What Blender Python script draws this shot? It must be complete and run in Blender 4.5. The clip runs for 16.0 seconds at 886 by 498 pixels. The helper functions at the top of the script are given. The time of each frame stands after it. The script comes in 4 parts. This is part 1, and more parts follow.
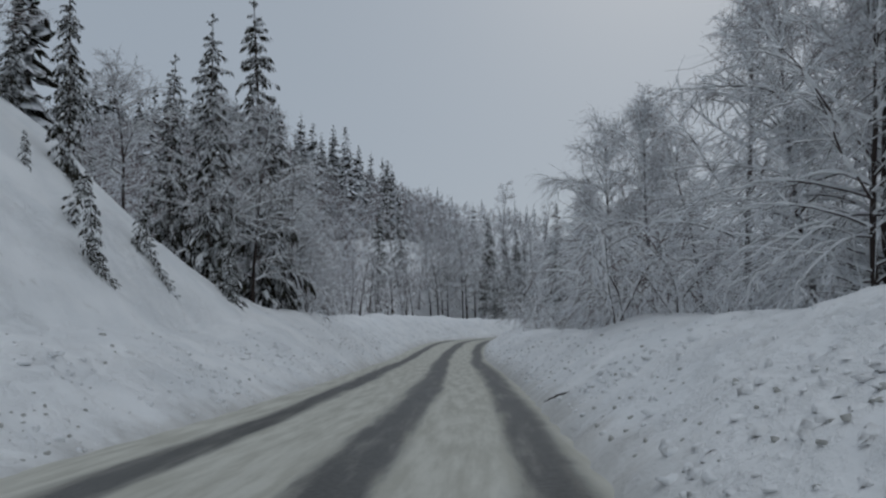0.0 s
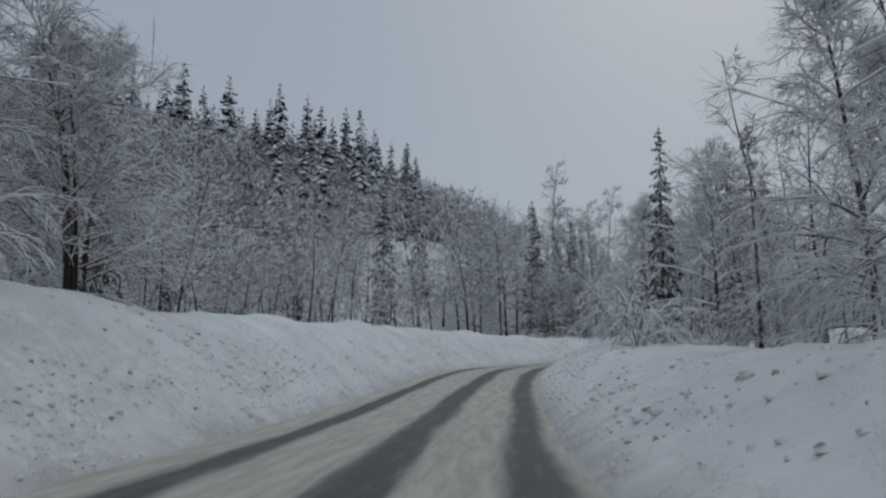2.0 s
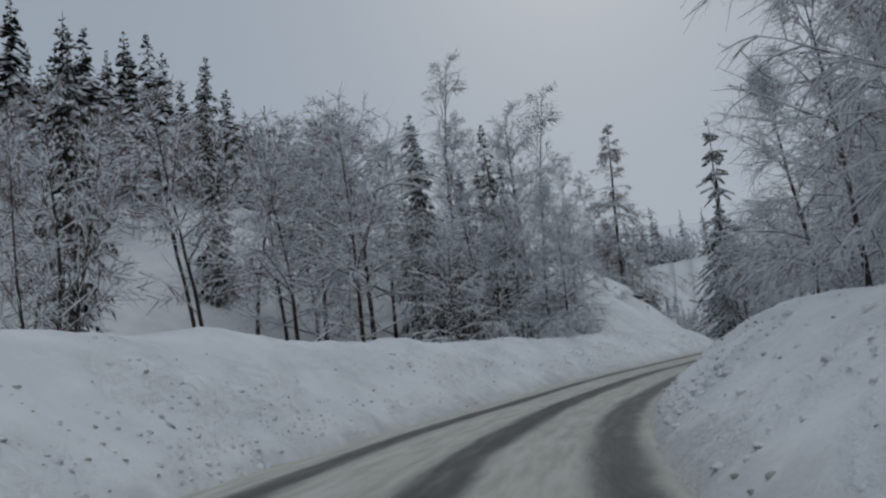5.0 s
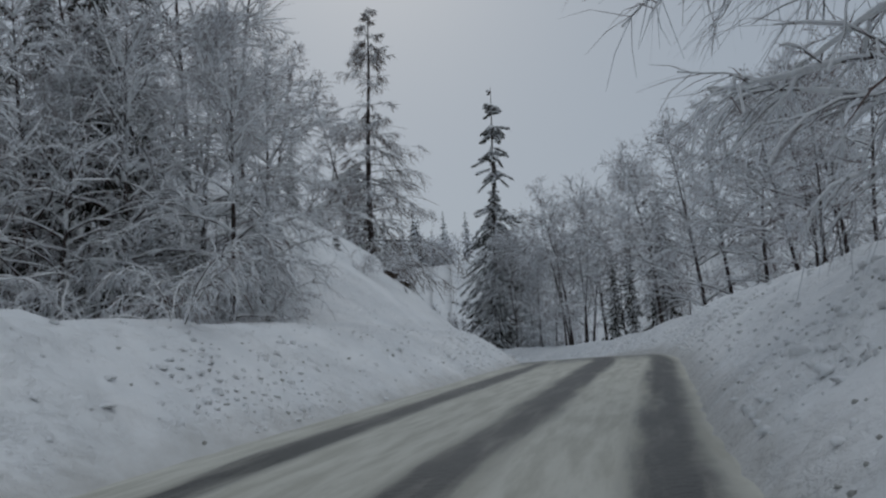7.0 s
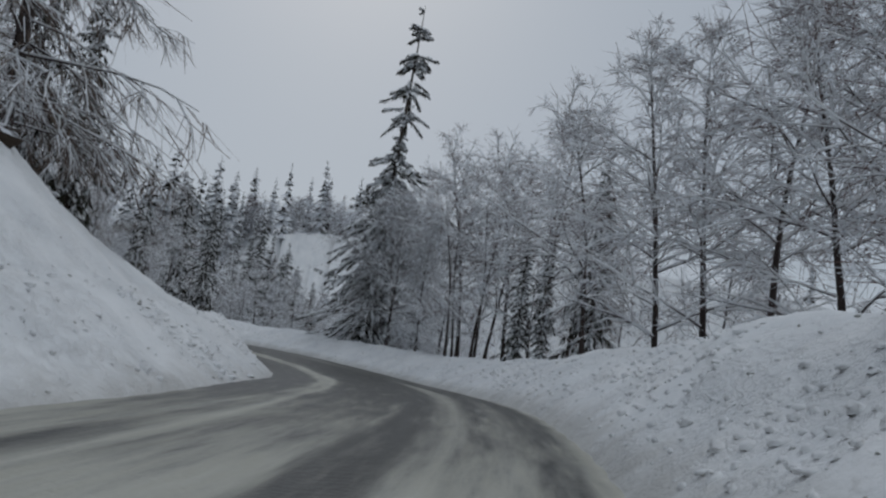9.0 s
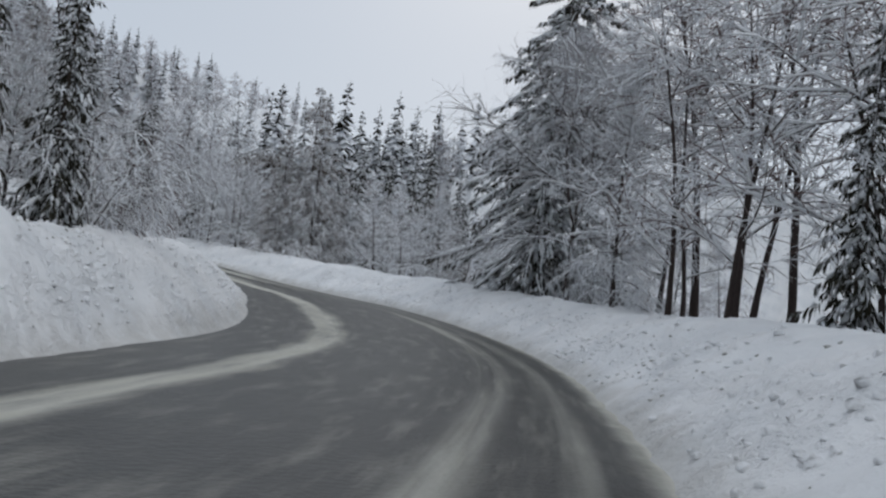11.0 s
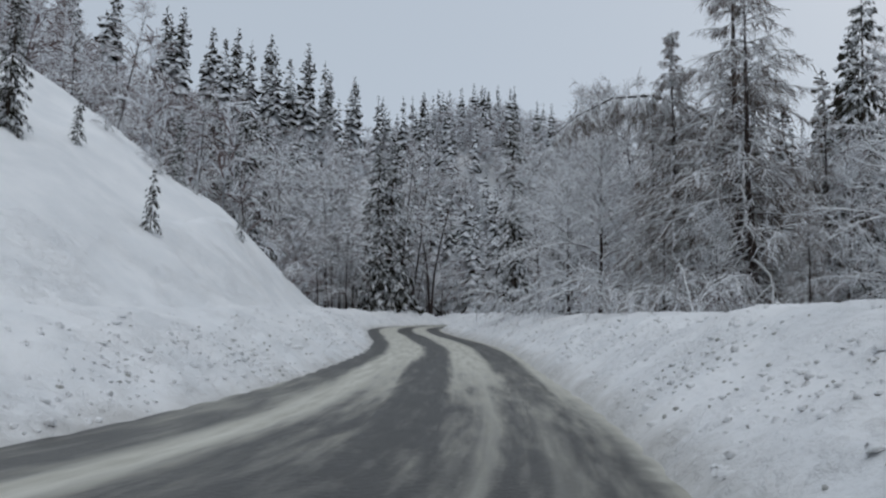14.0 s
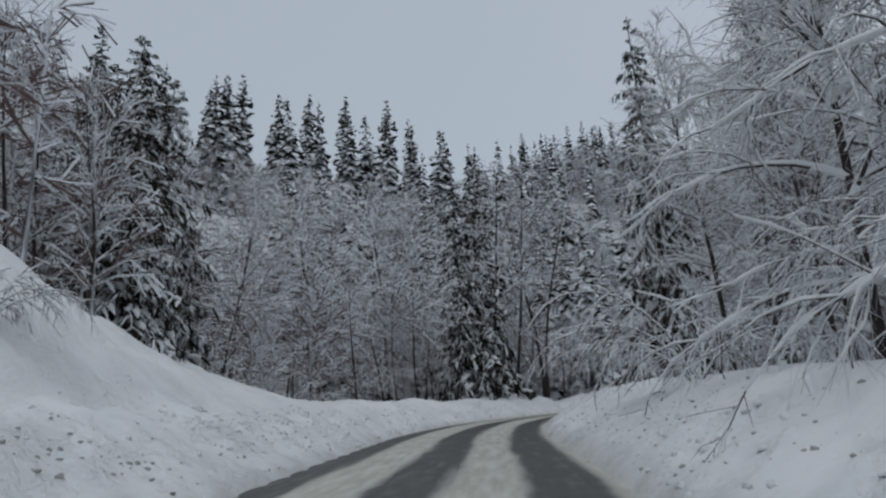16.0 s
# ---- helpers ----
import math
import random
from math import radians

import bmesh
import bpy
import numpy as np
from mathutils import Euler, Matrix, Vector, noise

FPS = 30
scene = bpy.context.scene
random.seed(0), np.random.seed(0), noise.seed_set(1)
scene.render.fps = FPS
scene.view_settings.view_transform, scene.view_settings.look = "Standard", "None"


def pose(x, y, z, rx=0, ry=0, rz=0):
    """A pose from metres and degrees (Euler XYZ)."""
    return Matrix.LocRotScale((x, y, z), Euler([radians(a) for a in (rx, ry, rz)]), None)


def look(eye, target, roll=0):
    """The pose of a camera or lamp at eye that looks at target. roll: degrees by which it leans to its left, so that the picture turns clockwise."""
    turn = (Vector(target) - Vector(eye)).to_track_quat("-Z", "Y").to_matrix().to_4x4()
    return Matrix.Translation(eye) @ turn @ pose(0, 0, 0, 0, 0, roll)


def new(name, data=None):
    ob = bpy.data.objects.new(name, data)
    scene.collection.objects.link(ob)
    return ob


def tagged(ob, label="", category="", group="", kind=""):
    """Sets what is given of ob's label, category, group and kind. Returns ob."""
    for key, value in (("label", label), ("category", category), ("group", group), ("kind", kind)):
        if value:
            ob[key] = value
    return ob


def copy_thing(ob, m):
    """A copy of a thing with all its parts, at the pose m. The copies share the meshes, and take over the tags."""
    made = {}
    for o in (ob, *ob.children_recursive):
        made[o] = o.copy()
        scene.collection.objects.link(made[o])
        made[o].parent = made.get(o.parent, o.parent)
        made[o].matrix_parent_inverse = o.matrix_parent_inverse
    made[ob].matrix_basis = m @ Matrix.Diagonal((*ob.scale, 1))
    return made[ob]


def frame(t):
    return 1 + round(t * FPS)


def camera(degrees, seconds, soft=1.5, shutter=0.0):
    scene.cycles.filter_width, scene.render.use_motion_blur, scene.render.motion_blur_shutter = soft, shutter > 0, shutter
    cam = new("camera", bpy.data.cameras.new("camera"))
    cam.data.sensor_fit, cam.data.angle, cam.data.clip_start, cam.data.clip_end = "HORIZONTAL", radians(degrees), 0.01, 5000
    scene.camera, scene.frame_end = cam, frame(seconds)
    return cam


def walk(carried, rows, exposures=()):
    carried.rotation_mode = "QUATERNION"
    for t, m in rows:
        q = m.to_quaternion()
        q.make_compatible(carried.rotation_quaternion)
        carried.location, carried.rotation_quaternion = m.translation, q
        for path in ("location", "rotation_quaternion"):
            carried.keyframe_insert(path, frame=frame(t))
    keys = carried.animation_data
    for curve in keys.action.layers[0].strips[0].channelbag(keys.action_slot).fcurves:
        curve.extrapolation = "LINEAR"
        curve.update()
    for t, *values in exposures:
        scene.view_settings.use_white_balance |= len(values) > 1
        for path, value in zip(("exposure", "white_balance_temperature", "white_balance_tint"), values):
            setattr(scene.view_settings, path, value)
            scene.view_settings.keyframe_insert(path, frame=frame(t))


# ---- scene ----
cam = camera(62.0, 16.0, soft=2.4)

# Seconds, eye, target, roll of a camera held in a car that follows the road.
PATH = [
    (0, (0.000, 0.000, 1.150), (0.002, 1.987, 1.378), -1.1),
    (0.5, (0.391, 6.251, 1.056), (0.380, 8.237, 1.295), -0.5),
    (1, (0.683, 12.800, 0.998), (0.657, 14.780, 1.282), -0.2),
    (1.5, (0.874, 19.449, 0.953), (0.804, 21.427, 1.238), -0.4),
    (2, (1.066, 26.296, 0.931), (0.958, 28.270, 1.230), -0.9),
    (2.5, (1.058, 33.043, 0.902), (0.969, 35.016, 1.218), -2.0),
    (3, (1.249, 39.791, 0.868), (1.154, 41.761, 1.199), -3.3),
    (5.5, (4.530, 70.702, 1.639), (4.867, 72.644, 1.975), -5.6),
    (6, (6.324, 76.336, 1.647), (6.808, 78.249, 1.970), -4.6),
    (6.5, (8.520, 81.561, 1.701), (9.190, 83.421, 2.007), -4.7),
    (7, (11.217, 86.379, 1.798), (12.046, 88.173, 2.100), -3.9),
    (7.5, (14.117, 90.577, 2.022), (15.122, 92.280, 2.323), 0.5),
    (8, (17.317, 94.280, 2.182), (18.368, 95.946, 2.526), 5.1),
    (10.5, (33.611, 115.891, 2.625), (34.349, 117.746, 2.745), 7.4),
    (11, (36.464, 121.813, 2.432), (36.918, 123.758, 2.546), 6.4),
    (11.5, (39.071, 127.785, 2.257), (39.290, 129.770, 2.364), 7.5),
    (12, (41.204, 133.781, 2.119), (41.150, 135.776, 2.246), 6.7),
    (12.5, (42.721, 139.734, 2.096), (42.400, 141.703, 2.235), 5.3),
    (13, (43.225, 145.935, 2.190), (42.657, 147.846, 2.341), 3.7),
    (13.5, (42.907, 152.644, 2.363), (42.175, 154.494, 2.567), 2.9),
    (14, (41.847, 159.351, 2.530), (40.942, 161.113, 2.809), 1.5),
    (14.5, (40.045, 165.341, 2.581), (39.007, 167.018, 2.914), -0.0),
    (15, (37.577, 171.201, 2.855), (36.479, 172.811, 3.302), 1.0),
    (15.5, (34.849, 176.537, 3.168), (33.706, 178.109, 3.638), -0.8),
    (16, (32.309, 181.766, 3.563), (31.138, 183.304, 4.078), -2.6),
]
EXPOSURES = [(0.0, -0.41, 6290, 8), (0.5, -0.41, 6290, 8), (1.0, -0.42, 6285, 8), (3.0, -0.4, 6280, 8), (6.0, -0.46, 6260, 8), (8.0, -0.46, 6270, 8),
             (10.5, 0.12, 6500, 10.3), (12.0, 0.3, 6460, 10), (13.5, 0.24, 6430, 9.7), (14.5, 0.08, 6400, 9), (16.0, -0.04, 6390, 9)]
walk(cam, [(t, look(eye, target, roll)) for t, eye, target, roll in PATH], EXPOSURES)

# ---- overcast daylight ----
world = bpy.data.worlds.new("overcast_sky")
scene.world = world
world.use_nodes = True
wn, wl = world.node_tree.nodes, world.node_tree.links
for n in list(wn):
    wn.remove(n)
sky = wn.new("ShaderNodeTexSky")
sky.sky_type, sky.sun_disc = "NISHITA", False
sky.sun_elevation, sky.sun_rotation = radians(38), radians(20)
sky.dust_density, sky.air_density, sky.altitude = 4.0, 1.0, 900
flat = wn.new("ShaderNodeMix")
flat.data_type, flat.blend_type = "RGBA", "MIX"
flat.inputs["Factor"].default_value = 0.88
flat.inputs["B"].default_value = (4.42, 4.93, 5.54, 1)
background = wn.new("ShaderNodeBackground")
background.inputs["Strength"].default_value = 0.1
world_out = wn.new("ShaderNodeOutputWorld")
wl.new(sky.outputs["Color"], flat.inputs["A"])
wl.new(flat.outputs["Result"], background.inputs["Color"])
wl.new(background.outputs["Background"], world_out.inputs["Surface"])

sun_lamp = bpy.data.lights.new("sun", "SUN")
sun_lamp.energy, sun_lamp.angle, sun_lamp.color = 0.42, radians(50), (1.0, 0.97, 0.93)
sun = new("sun", sun_lamp)
sun.matrix_world = look((30, 60, 90), (10, 100, 0))
sun["kind"] = "structure"


# ---- materials ----
class Nodes:
    """Small helper to write node materials."""

    def __init__(self, name, rough=0.8):
        self.mat = bpy.data.materials.new(name)
        self.mat.use_nodes = True
        self.tree = self.mat.node_tree
        self.bsdf = self.tree.nodes["Principled BSDF"]
        self.bsdf.inputs["Roughness"].default_value = rough
        self.bsdf.inputs["Specular IOR Level"].default_value = 0.25

    def add(self, kind, **values):
        node = self.tree.nodes.new(kind)
        for key, value in values.items():
            node.inputs[key].default_value = value
        return node

    def link(self, a, b):
        self.tree.links.new(a, b)

    def coords(self):
        return self.add("ShaderNodeTexCoord").outputs["Object"]

    def noise(self, scale, detail=4.0, rough=0.55, vector=None):
        node = self.add("ShaderNodeTexNoise", Scale=scale, Detail=detail, Roughness=rough)
        self.link(vector if vector is not None else self.coords(), node.inputs["Vector"])
        return node.outputs["Fac"]

    def ramp(self, source, low, high):
        node = self.add("ShaderNodeMapRange", **{"From Min": low, "From Max": high})
        node.interpolation_type = "SMOOTHSTEP"
        self.link(source, node.inputs["Value"])
        return node.outputs["Result"]

    def math(self, op, a, b):
        node = self.add("ShaderNodeMath")
        node.operation = op
        for n, value in enumerate((a, b)):
            if isinstance(value, (int, float)):
                node.inputs[n].default_value = value
            else:
                self.link(value, node.inputs[n])
        return node.outputs["Value"]

    def mix(self, fac, a, b):
        node = self.add("ShaderNodeMix")
        node.data_type = "RGBA"
        if isinstance(fac, (int, float)):
            node.inputs["Factor"].default_value = fac
        else:
            self.link(fac, node.inputs["Factor"])
        for key, value in (("A", a), ("B", b)):
            if isinstance(value, tuple):
                node.inputs[key].default_value = (*value, 1)
            else:
                self.link(value, node.inputs[key])
        return node.outputs["Result"]

    def color(self, source):
        if isinstance(source, tuple):
            self.bsdf.inputs["Base Color"].default_value = (*source, 1)
        else:
            self.link(source, self.bsdf.inputs["Base Color"])
        return self

    def bump(self, height, strength=0.3, distance=0.05):
        node = self.add("ShaderNodeBump", Strength=strength, Distance=distance)
        self.link(height, node.inputs["Height"])
        self.link(node.outputs["Normal"], self.bsdf.inputs["Normal"])
        return self

    def upward(self, low, high, jitter=0.5, scale=3.0):
        """1 where the surface faces up, with a ragged limit."""
        geo = self.add("ShaderNodeNewGeometry")
        split = self.add("ShaderNodeSeparateXYZ")
        self.link(geo.outputs["Normal"], split.inputs["Vector"])
        shifted = self.math("SUBTRACT", self.noise(scale, 3.0), 0.5)
        shifted = self.math("MULTIPLY", shifted, jitter * 2)
        return self.ramp(self.math("ADD", split.outputs["Z"], shifted), low, high)


def snow_material(name, dirt=0.0, splash=False):
    n = Nodes(name, 0.8)
    fine, broad = n.noise(9.0, 6.0), n.noise(0.7, 4.0)
    base = n.mix(n.ramp(broad, 0.3, 0.7), (0.82, 0.835, 0.85), (0.92, 0.925, 0.93))
    if dirt:
        spots = n.math("MULTIPLY", n.ramp(n.noise(2.6, 6.0, 0.72), 0.56, 0.72), n.ramp(n.noise(0.35, 2.0), 0.42, 0.62))
        base = n.mix(n.math("MULTIPLY", spots, dirt), base, (0.30, 0.275, 0.24))
    if splash:
        # grit thrown by wheels, thickest at the cut edge. UV: x metres out from the road
        uv = n.add("ShaderNodeUVMap")
        uv.uv_map = "UVMap"
        split = n.add("ShaderNodeSeparateXYZ")
        n.link(uv.outputs["UV"], split.inputs["Vector"])
        reach = n.math("ADD", split.outputs["X"], n.math("MULTIPLY", n.math("SUBTRACT", n.noise(1.6, 5.0, 0.65), 0.5), 1.1))
        base = n.mix(n.math("MULTIPLY", n.ramp(reach, 0.55, -0.25), 0.5), base, (0.36, 0.335, 0.29))
    n.color(base)
    if splash:
        lumps = n.math("MULTIPLY", n.ramp(n.noise(4.5, 5.0, 0.7), 0.42, 0.75), n.ramp(n.noise(0.5, 2.0), 0.35, 0.6))
        n.bump(n.math("ADD", n.math("MULTIPLY", fine, 0.6), n.math("MULTIPLY", lumps, 1.0)), 0.6, 0.07)
    else:
        n.bump(n.math("ADD", fine, n.math("MULTIPLY", broad, 3.0)), 0.6, 0.06)
    return n.mat


SNOW = snow_material("snow")
BANK_SNOW = snow_material("ploughed_snow", 0.3, True)


def road_material():
    """Packed snow over asphalt; worn dark wheel tracks run along it. UV: x metres across, y metres along."""
    n = Nodes("packed_snow_road", 0.6)
    uv = n.add("ShaderNodeUVMap")
    uv.uv_map = "UVMap"
    split = n.add("ShaderNodeSeparateXYZ")
    n.link(uv.outputs["UV"], split.inputs["Vector"])
    stretch = n.add("ShaderNodeVectorMath")
    stretch.operation = "MULTIPLY"
    stretch.inputs[1].default_value = (1.0, 0.12, 1.0)
    n.link(uv.outputs["UV"], stretch.inputs[0])
    along = n.noise(0.8, 3.0, 0.5, stretch.outputs["Vector"])
    streak = n.noise(5.0, 5.0, 0.6, stretch.outputs["Vector"])
    across = n.math("ADD", split.outputs["X"], n.math("MULTIPLY", n.math("SUBTRACT", along, 0.5), 0.6))
    later = n.math("MULTIPLY", n.ramp(split.outputs["Y"], 418.0, 440.0), n.ramp(split.outputs["Y"], 512.0, 482.0))
    ended = n.ramp(split.outputs["Y"], 470.0, 500.0)
    bare = None
    for centre, shift, width, early, late in ((-1.7, -0.75, 0.31, 0.95, 0.4), (0.4, -0.6, 0.35, 0.92, 1.0), (2.2, -0.3, 0.35, 0.92, 0.4),
                                              (-3.0, 0, 1.20, 0.0, 0.95), (-0.12, 0, 1.30, 0.10, 0.92), (2.3, 0, 1.34, 0.10, 0.92)):
        middle = n.math("ADD", n.math("MULTIPLY", ended, shift), centre) if shift else centre
        off = n.math("ABSOLUTE", n.math("SUBTRACT", across, middle), 0)
        depth = n.math("ADD", n.math("MULTIPLY", later, late - early), early)
        if shift:
            # the tracks widen after the bend
            off = n.math("SUBTRACT", off, n.math("MULTIPLY", ended, 0.17))
        band = n.math("MULTIPLY", n.ramp(off, width + 0.34, width - 0.3), depth)
        bare = band if bare is None else n.math("MAXIMUM", bare, band)
    ragged = n.ramp(n.math("ADD", bare, n.math("MULTIPLY", n.math("ADD", n.math("SUBTRACT", streak, 0.5), n.math("MULTIPLY", n.math("SUBTRACT", n.noise(1.1, 5.0, 0.7, stretch.outputs["Vector"]), 0.5), 0.7)), 0.95)), 0.2, 0.85)
    verge = n.math("ADD", split.outputs["X"], n.math("MULTIPLY", n.math("SUBTRACT", n.noise(1.3, 5.0, 0.65), 0.5), 0.45))
    ragged = n.math("MULTIPLY", ragged, n.ramp(verge, 2.75, 2.3))
    # long thin streaks of dry snow between the wheel tracks in the bend
    drawn = n.add("ShaderNodeVectorMath")
    drawn.operation = "MULTIPLY"
    drawn.inputs[1].default_value = (1.0, 0.02, 1.0)
    n.link(uv.outputs["UV"], drawn.inputs[0])
    patchy = n.ramp(n.noise(2.2, 3.0, 0.55, drawn.outputs["Vector"]), 0.36, 0.64)
    for centre, half, most in ((0.95, 0.42, 0.62), (1.75, 0.3, 0.4)):
        dusting = n.math("MULTIPLY", n.ramp(n.math("ABSOLUTE", n.math("SUBTRACT", across, centre), 0), half, 0.05), patchy)
        ragged = n.math("MULTIPLY", ragged, n.math("SUBTRACT", 1.0, n.math("MULTIPLY", n.math("MULTIPLY", dusting, later), most)))
    slush = n.mix(n.ramp(streak, 0.3, 0.7), (0.47, 0.46, 0.40), (0.65, 0.64, 0.575))
    asphalt = n.mix(n.noise(2.0, 6.0), (0.045, 0.045, 0.043), (0.10, 0.098, 0.092))
    film = n.ramp(n.noise(4.5, 4.0, 0.6, stretch.outputs["Vector"]), 0.48, 0.75)
    asphalt = n.mix(n.math("MULTIPLY", film, 0.55), asphalt, (0.30, 0.29, 0.255))
    n.color(n.mix(ragged, slush, asphalt))
    gloss = n.add("ShaderNodeMapRange", **{"To Min": 0.75, "To Max": 0.42})
    n.link(ragged, gloss.inputs["Value"])
    n.link(gloss.outputs["Result"], n.bsdf.inputs["Roughness"])
    n.bump(n.math("SUBTRACT", n.noise(14.0, 4.0), n.math("MULTIPLY", ragged, 1.5)), 0.5, 0.03)
    return n.mat


ROAD = road_material()


def bark_material(name, dark, light, low, high, jitter=0.35, clump=2.5):
    n = Nodes(name, 0.9)
    bark = n.mix(n.noise(12.0, 5.0, 0.7), dark, light)
    snow = n.upward(low, high, jitter, clump)
    n.color(n.mix(snow, bark, (0.80, 0.82, 0.85)))
    n.bump(n.noise(30.0, 4.0), 0.4, 0.02)
    return n.mat


BARK = bark_material("grey_bark_with_snow", (0.026, 0.018, 0.016), (0.10, 0.073, 0.065), -0.1, 0.35)
TWIG = bark_material("frosted_twigs", (0.07, 0.043, 0.038), (0.26, 0.175, 0.16), -0.6, 0.1)
# Rime on near trees; the same pallor stands in for haze far off.
FROST_HAZE_TWIG = bark_material("rimed_and_hazed_twigs", (0.09, 0.062, 0.058), (0.30, 0.225, 0.215), -0.85, -0.05)
LARCH_TWIG = bark_material("brown_larch_twigs", (0.085, 0.062, 0.05), (0.25, 0.19, 0.155), -0.1, 0.5)
NEEDLE = bark_material("spruce_needles_with_snow", (0.012, 0.012, 0.008), (0.050, 0.044, 0.027), 0.18, 0.66, 0.75, 1.4)
# Snowy needles, paler than NEEDLE: distance haze put into the colour.
HAZED_NEEDLE = bark_material("hazed_spruce_needles", (0.014, 0.014, 0.010), (0.055, 0.05, 0.035), -0.05, 0.5, 0.75, 1.4)
TRUNK_BARK = bark_material("dark_trunk_bark", (0.018, 0.013, 0.012), (0.075, 0.056, 0.05), 0.45, 0.95, 0.5, 1.5)
SPRUCE_BARK = bark_material("spruce_bark", (0.03, 0.022, 0.018), (0.09, 0.07, 0.055), 0.4, 0.9)

# ---- the road's line and the lie of the land ----
EYE_ABOVE_ROAD, EYE_TO_CENTRE, HALF_WIDTH = 1.15, 1.7, 2.8
# How much wider the road is on its left side, in the bend.
EXTRA_LEFT = [(9.8, 0.0), (10.6, 0.4), (11.3, 1.6), (12.0, 2.8), (13.4, 2.8), (14.0, 2.0), (14.6, 1.2), (15.2, 0.4), (16, -0.2), (17, 0)]


def smooth(a):
    a = np.clip(a, 0, 1)
    return a * a * (3 - 2 * a)


def bank_rise(a):
    """From a cut edge to a soft crest."""
    a = np.clip(a, 0, 1)
    return 0.45 * smooth(a) + 0.55 * (1 - (1 - a) ** 2.2)


def by_time(t, rows):
    return np.interp(t, [r[0] for r in rows], [r[1] for r in rows])


# Degrees a second by which the road turns left beyond the last place of the camera.
BEND_AHEAD = [(16, 12), (16.8, 7), (17.3, -2), (18.1, -7), (18.7, -13), (20.5, -16), (24.0, -14), (25.0, 0), (48, 0)]


def spline(rows, step=0.05):
    """Times and smooth places along the eye's way, with straight runs before and a bend after."""
    t = np.array([r[0] for r in rows])
    p = np.array([r[1] for r in rows])
    slopes = np.gradient(p, t, axis=0)
    out_t = np.arange(0.0, 16.0 + 1e-6, step)
    k = np.clip(np.searchsorted(t, out_t, side="right") - 1, 0, len(t) - 2)
    w = t[k + 1] - t[k]
    u = ((out_t - t[k]) / w)[:, None]
    w = w[:, None]
    place = ((2 * u**3 - 3 * u**2 + 1) * p[k] + (u**3 - 2 * u**2 + u) * w * slopes[k]
             + (-2 * u**3 + 3 * u**2) * p[k + 1] + (u**3 - u**2) * w * slopes[k + 1])
    before_t = np.arange(-25.0, 0.0, step)
    before = place[0] + before_t[:, None] * slopes[0] * (1, 1, 0)
    after_t = np.arange(16.0 + step, 48.0, step)
    heading, here, after = math.atan2(-slopes[-1][0], slopes[-1][1]), place[-1].copy(), []
    for s in after_t:
        heading += radians(by_time(s, BEND_AHEAD)) * step
        here = here + np.array([-math.sin(heading), math.cos(heading), 0.055]) * 14.0 * step
        after.append(here)
    return np.concatenate([before_t, out_t, after_t]), np.concatenate([before, place, np.array(after)])


LINE_T, EYE_LINE = spline(PATH)
LINE_T, EYE_LINE = LINE_T[::2], EYE_LINE[::2]
for _ in range(12):
    EYE_LINE[1:-1] = (EYE_LINE[:-2] + 2 * EYE_LINE[1:-1] + EYE_LINE[2:]) / 4
TANGENT = np.gradient(EYE_LINE[:, :2], axis=0)
TANGENT /= np.linalg.norm(TANGENT, axis=1)[:, None]
LEFTWARD = np.stack([-TANGENT[:, 1], TANGENT[:, 0]], 1)
CENTRE = EYE_LINE[:, :2] + LEFTWARD * EYE_TO_CENTRE
ROAD_Z = EYE_LINE[:, 2] - EYE_ABOVE_ROAD


def along_road(x, y):
    """Time-like place along the road, metres to the left of its centre line, and the road's height there."""
    x, y = np.atleast_1d(x).astype(float), np.atleast_1d(y).astype(float)
    t, side, z = np.empty_like(x), np.empty_like(x), np.empty_like(x)
    for a in range(0, len(x), 20000):
        b = slice(a, a + 20000)
        dx, dy = x[b, None] - CENTRE[None, :, 0], y[b, None] - CENTRE[None, :, 1]
        k = np.argmin(dx * dx + dy * dy, axis=1)
        rows = np.arange(len(k))
        ex, ey = dx[rows, k], dy[rows, k]
        sign = np.sign(ex * LEFTWARD[k, 0] + ey * LEFTWARD[k, 1])
        fore = ex * TANGENT[k, 0] + ey * TANGENT[k, 1]
        t[b] = LINE_T[k] + np.clip(fore / 13.0, -0.06, 0.06)
        side[b] = sign * np.hypot(ex, ey)
        z[b] = ROAD_Z[k]
    return t, side, z


# Along the road: height and width of the ploughed banks, steepness and start of the slopes behind them.
LEFT_BANK = [(-25, 1.2), (0, 1.2), (1.5, 1.6), (2.5, 2.6), (6, 2.5), (7.5, 2.0), (8.5, 1.5), (10.6, 1.5), (11.4, 1.75), (12, 1.95), (13, 1.9), (14, 1.5), (14.8, 1.4), (48, 1.3)]
LEFT_WIDE = [(-25, 3.0), (1.5, 3.5), (3, 4.0), (6, 4.0), (8, 3.0), (11, 2.8), (11.8, 2.0), (13, 2.0), (14.5, 3.0), (48, 3.0)]
LEFT_STEEP = [(-25, 1.35), (1.7, 1.35), (2.2, 0.5), (2.7, 0.0), (8.2, 0.0), (8.8, 0.35), (9.4, 1.0), (10.2, 1.1), (10.9, 0.4),
              (11.4, 0.12), (13.0, 0.3), (13.8, 0.8), (14.8, 0.7), (15.6, 0.92), (16.3, 1.22), (16.9, 1.15), (17.5, 0.5), (18.2, 0.1), (19, 0), (48, 0)]
